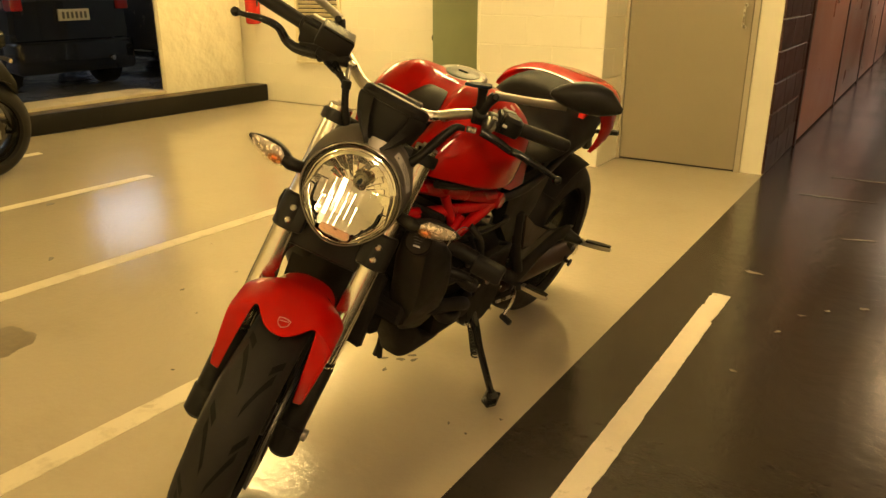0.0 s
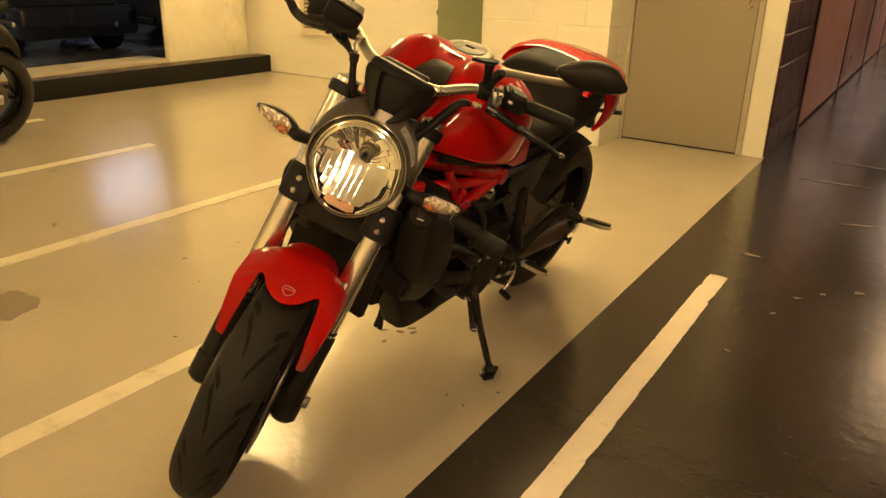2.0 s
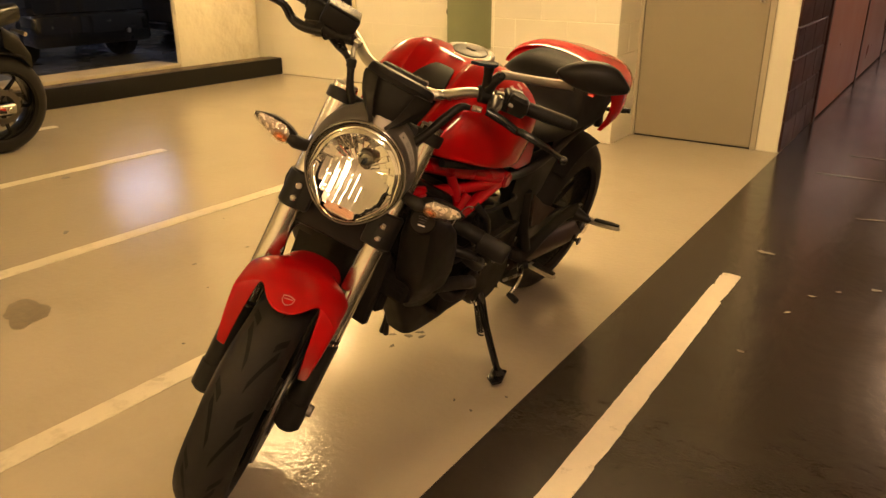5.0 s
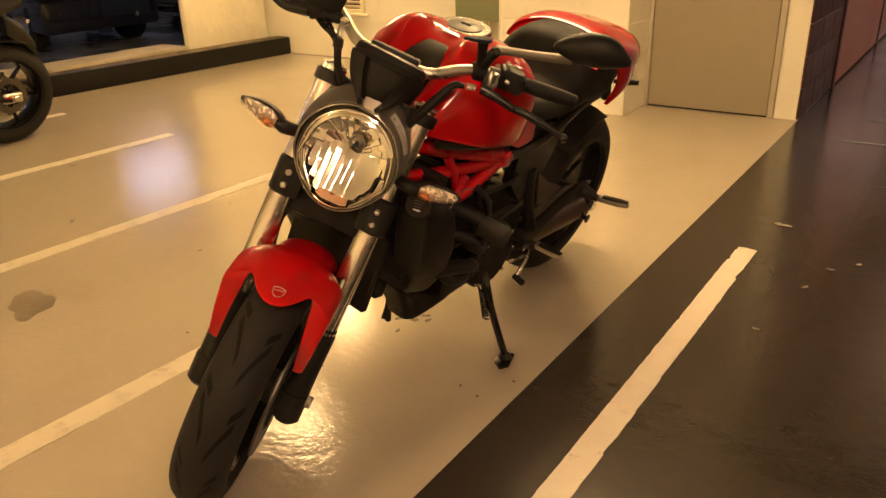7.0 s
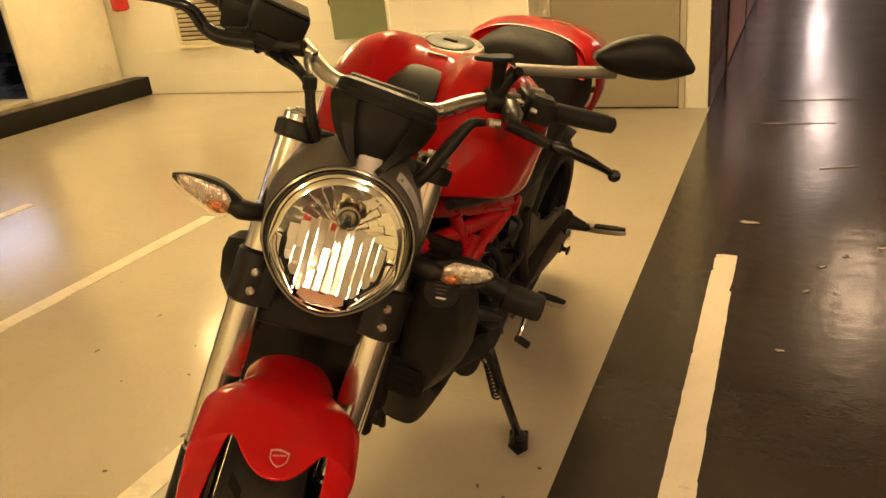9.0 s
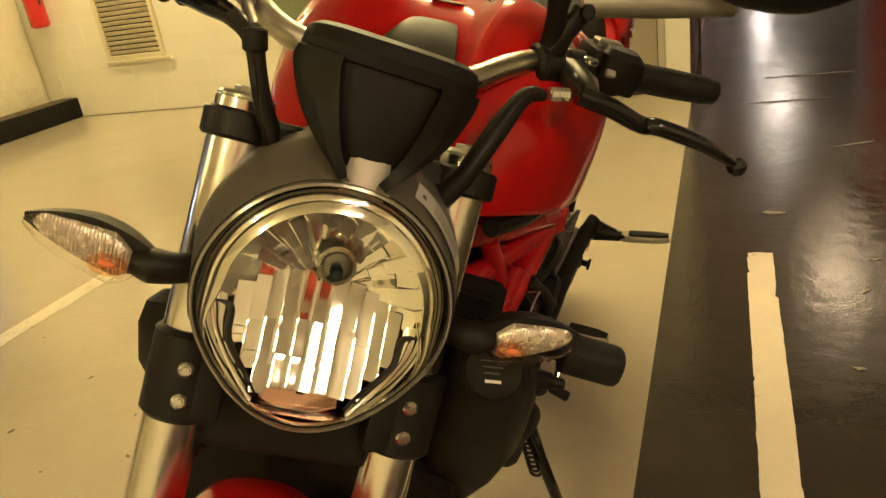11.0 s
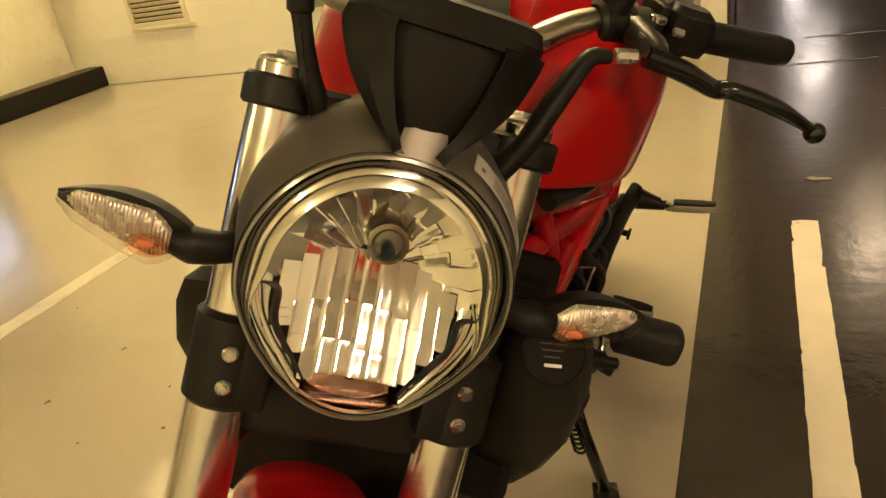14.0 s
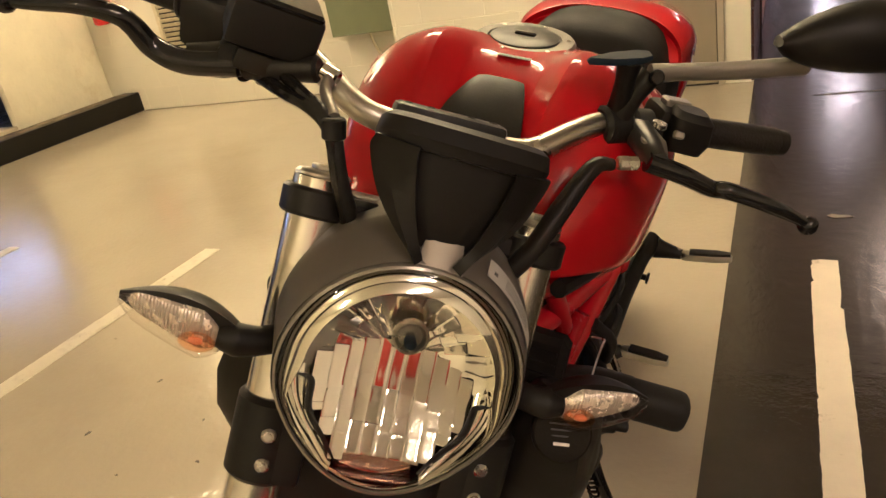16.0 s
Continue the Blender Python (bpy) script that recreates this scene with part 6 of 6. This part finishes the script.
# ---- the parked motorcycle in the next bay, seen from its rear wheel ----
other = empty("motorcycle", pose(-5.16, 2.44, 0, 0, 0, 183) @ pose(0, 0, 0, 0, -9, 0), "black motorcycle in the next bay with an alloy swingarm", "motorcycle")
ot = part("rear_wheel", tyre_mesh(0.325, 0.17, 0.222), M["rubber"], other, "wide black rear tyre")
ot.location = (0, 0, 0.325)
bm = lathe([(0.226, -0.06), (0.214, -0.065), (0.20, -0.03), (0.20, 0.03), (0.214, 0.065), (0.226, 0.06)], 48, close=False)
part("rim", moved(bm, TURN_X), M["gloss"], ot)
for k in range(6):
    a = 2 * math.pi * k / 6
    part("spoke", tube([(0, 0.03 * math.cos(a), 0.03 * math.sin(a)), (0, 0.205 * math.cos(a + 0.2), 0.205 * math.sin(a + 0.2))], [0.018, 0.011], 8, smooth=False), M["gloss"], ot)
for s in (1, -1):
    d = part("brake_disc", moved(lathe([(0.075, -0.0025), (0.112, -0.0025), (0.112, 0.0025), (0.075, 0.0025), (0.075, -0.0025)], 40, close=False), TURN_X), M["disc"], ot, "steel disc with round cut-outs")
    d.location.x = s * 0.075
    for k in range(9):
        a = 2 * math.pi * k / 9
        part("disc_tooth", rod((s * 0.071, 0.114 * math.cos(a), 0.114 * math.sin(a)), (s * 0.080, 0.114 * math.cos(a), 0.114 * math.sin(a)), 0.014, 10), M["disc"], ot)
    bm = tube([(s * 0.13, 0.60, 0.42), (s * 0.125, 0.30, 0.385), (s * 0.12, 0.02, 0.325)], [0.05, 0.045, 0.03], 14, flat=0.5)
    arm = part("swingarm", bm, M["engine"], other)
    part("axle_block", box(s * 0.12 - 0.018, -0.05, 0.295, s * 0.12 + 0.018, 0.075, 0.355, 0.006), M["alu"], arm, "bare metal axle block")
    part("axle_nut", rod((s * 0.138, 0, 0.325), (s * 0.16, 0, 0.325), 0.02, 6), M["steel"], arm)
    part("adjuster_mark", box(s * 0.139 - 0.002, 0.025, 0.31, s * 0.139 + 0.002, 0.07, 0.34), M["extinguisher"], arm)
    part("rear_light_stalk", tube([(s * 0.05, -0.12, 0.80), (s * 0.11, -0.13, 0.80), (s * 0.17, -0.135, 0.795)], [0.008, 0.012, 0.014], 10), M["alu"], other)
bm = bmesh.new()
rows = []
for i in range(13):
    th = radians(35 + 85 * i / 12)
    rows.append([bm.verts.new((0.09 * u, 0.36 * math.cos(th), 0.325 + 0.36 * math.sin(th) * (1 - 0.04 * u * u))) for u in (-1, -0.8, 0, 0.8, 1)])
for p, q in zip(rows, rows[1:]):
    for k in range(4):
        bm.faces.new((p[k], p[k + 1], q[k + 1], q[k]))
bmesh.ops.recalc_face_normals(bm, faces=bm.faces)
bmesh.ops.solidify(bm, geom=bm.faces[:], thickness=0.005)
part("hugger", bm, M["black"], other)
part("tail", loft([hump(0.75, 0.74, 0.84, 0.13), hump(0.45, 0.76, 0.88, 0.14), hump(0.1, 0.80, 0.93, 0.11), hump(-0.18, 0.86, 0.95, 0.06)]), M["gloss"], other, "dark tail with seat")
part("plate_hanger", loft([hump(-0.05, 0.70, 0.83, 0.07), hump(-0.16, 0.62, 0.76, 0.075), hump(-0.22, 0.55, 0.66, 0.08)]), M["black"], other)
part("engine_block", loft([rounded(0, 0.75, 0.22, 0.15, 0.22), rounded(0, 0.75, 0.45, 0.19, 0.28), rounded(0, 0.80, 0.70, 0.16, 0.26)]), M["engine"], other)
part("tank", loft([hump(1.25, 0.78, 0.90, 0.08), hump(1.1, 0.74, 1.02, 0.17), hump(0.9, 0.74, 1.04, 0.18), hump(0.72, 0.78, 0.92, 0.11)]), M["gloss"], other)
fw = part("front_wheel", tyre_mesh(0.30, 0.12, 0.222), M["rubber"], other)
fw.location = (0, 1.43, 0.30)
for s in (1, -1):
    part("fork_leg", rod((s * 0.1, 1.43, 0.30), (s * 0.1, 1.14, 0.98), 0.024, 14), M["gloss"], other)
part("exhaust", rod((0.17, 0.42, 0.42), (0.20, -0.05, 0.52), 0.055, 24, 0.01), M["engine"], other, "dark exhaust can")
part("handlebar", tube([(-0.36, 1.02, 1.06), (-0.15, 1.10, 1.05), (0, 1.12, 1.03), (0.15, 1.10, 1.05), (0.36, 1.02, 1.06)], 0.012, 10), M["alu"], other)
part("side_stand", tube([(-0.1, 0.62, 0.24), (-0.2, 0.66, 0.12), (-0.27, 0.69, 0.0)], 0.011, 8), M["gloss"], other)


# ---- cars on the deck beyond the opening ----
def car(m, paint, label):
    """A hatchback along its x axis, its tail at x = 0."""
    ob = empty("car", m, label, "car", "parked cars")
    prof = [(0.00, 0.42, 1.02, 0.84), (0.06, 0.34, 1.06, 0.89), (0.35, 0.30, 1.08, 0.91), (1.2, 0.28, 1.06, 0.92), (2.6, 0.28, 1.02, 0.92), (3.4, 0.28, 0.96, 0.90), (4.0, 0.30, 0.86, 0.86), (4.25, 0.36, 0.70, 0.76)]

    def sect(x, zb, zt, w):
        return [(-x, w * a, zb + (zt - zb) * b) for a, b in ((0.86, 0), (0.97, 0.12), (1.0, 0.45), (0.98, 0.8), (0.92, 1.0), (0.4, 1.02), (-0.4, 1.02), (-0.92, 1.0), (-0.98, 0.8), (-1.0, 0.45), (-0.97, 0.12), (-0.86, 0))]
    part("body", loft([sect(*q) for q in prof]), paint, ob)
    cabin = [(0.18, 1.04, 1.10, 0.84), (0.42, 1.04, 1.50, 0.74), (0.9, 1.04, 1.60, 0.72), (2.0, 1.04, 1.60, 0.72), (2.5, 1.02, 1.48, 0.74), (3.1, 0.99, 1.04, 0.82)]
    part("glasshouse", loft([[(-x, w * a * (1.1 if b < 0.5 else 1), zb + (zt - zb) * b) for a, b in ((1.0, 0), (0.92, 0.9), (0.8, 1.0), (-0.8, 1.0), (-0.92, 0.9), (-1.0, 0))] for x, zb, zt, w in cabin]), M["carglass"], ob, "dark car windows")
    part("roof", loft([[(-x, w, z), (-x, -w, z), (-x, -w * 0.9, z + 0.03), (-x, w * 0.9, z + 0.03)] for x, w, z in ((0.40, 0.60, 1.49), (0.95, 0.60, 1.585), (2.0, 0.60, 1.585), (2.45, 0.60, 1.49))]), paint, ob)
    part("bumper", box(-0.30, -0.90, 0.22, 0.07, 0.90, 0.60, 0.06, seg=3), M["carblack"], ob, "dark rear bumper")
    for s in (1, -1):
        part("tail_light", box(-0.20, s * 0.79 - 0.09, 0.92, 0.055, s * 0.79 + 0.09, 1.06, 0.03, seg=2), M["tail"], ob, "red tail light")
        for x in (0.55, 3.35):
            w = part("wheel", moved(lathe([(0.20, -0.11), (0.30, -0.115), (0.325, -0.09), (0.325, 0.09), (0.30, 0.115), (0.20, 0.11), (0.19, 0.0)], 32, close=False), Matrix.Rotation(radians(90), 4, "X")), M["rubber"], ob)
            w.location = (-x, s * 0.78, 0.325)
            part("rim", moved(lathe([(0.20, 0.10), (0.19, 0.06), (0.06, 0.09), (0.0, 0.09)], 24), Matrix.Rotation(radians(-90 * s), 4, "X")), M["steel"], w)
        part("sill", box(-3.0, s * 0.90 - 0.03, 0.26, -1.1, s * 0.90 + 0.03, 0.36, 0.02), M["carblack"], ob)
    plate_ob = part("number_plate", box(0.03, -0.23, 0.81, 0.065, 0.23, 0.94, 0.004), M["plate"], ob, "pale plate with plain dark bars")
    for k in range(6):
        y = -0.165 + 0.066 * k
        part("plate_bar", box(0.065, y - 0.018, 0.835, 0.067, y + 0.018, 0.91), M["ink"], plate_ob, smooth=False)
    part("exhaust_tip", rod((0.05, 0.5, 0.36), (0.10, 0.5, 0.36), 0.03, 14), M["steel"], ob)
    return ob


car(pose(-8.72, 5.46, -0.02, 0, 0, -4) @ Matrix.Diagonal((1, 0.81, 1, 1)), M["carblack"], "black hatchback parked beyond the opening, tail towards the sill")
car(pose(-7.9, 7.62, -0.02, 0, 0, -2), M["cargrey"], "dark grey car parked beside the black one")

# ---- wall blocks ----
shared = {}


def block(parent, w, h, mat, at, turn):
    key = (round(w, 3), h, mat.name)
    if key not in shared:
        shared[key] = mesh_of("block", box(-w / 2, -0.012, -h / 2, w / 2, 0.012, h / 2, 0.003), mat, False)
    ob = new("block", shared[key])
    ob.parent = parent
    ob.matrix_local = pose(*at, 0, 0, turn)


def block_wall(parent, x0, x1, y, z1, mat, along_y=False, joint=0.006, proud=0.0):
    """Courses of 0.4 x 0.2 m blocks over a wall's face."""
    rows = int(z1 / 0.2 + 0.5)
    for r in range(rows):
        off = 0.2 if r % 2 else 0.0
        x = x0 - off
        while x < x1 - 0.02:
            a, b = max(x, x0), min(x + 0.4, x1)
            if b - a > 0.03:
                at = ((a + b) / 2, y, 0.1 + 0.2 * r)
                if along_y:
                    at = (y, (a + b) / 2, 0.1 + 0.2 * r)
                block(parent, b - a - joint, 0.2 - joint, mat, at, 90 if along_y else 0)
            x += 0.4


block_wall(wall_back, -6.44, -2.88, 5.9849, 1.4, M["wall"], joint=0.003)
block_wall(wall_pier, -2.882, -1.909, 4.921, 1.6, M["wall"], joint=0.004)
block_wall(wall_pier, 4.903, 5.30, -1.921, 1.6, M["wall"], True, joint=0.004)
block_wall(wall_pier, 4.903, 5.96, -2.870, 1.6, M["wall"], True, joint=0.004)
block_wall(wall_aisle, 5.312, 6.44, -0.897, 1.8, M["maroon"], True, joint=0.008)
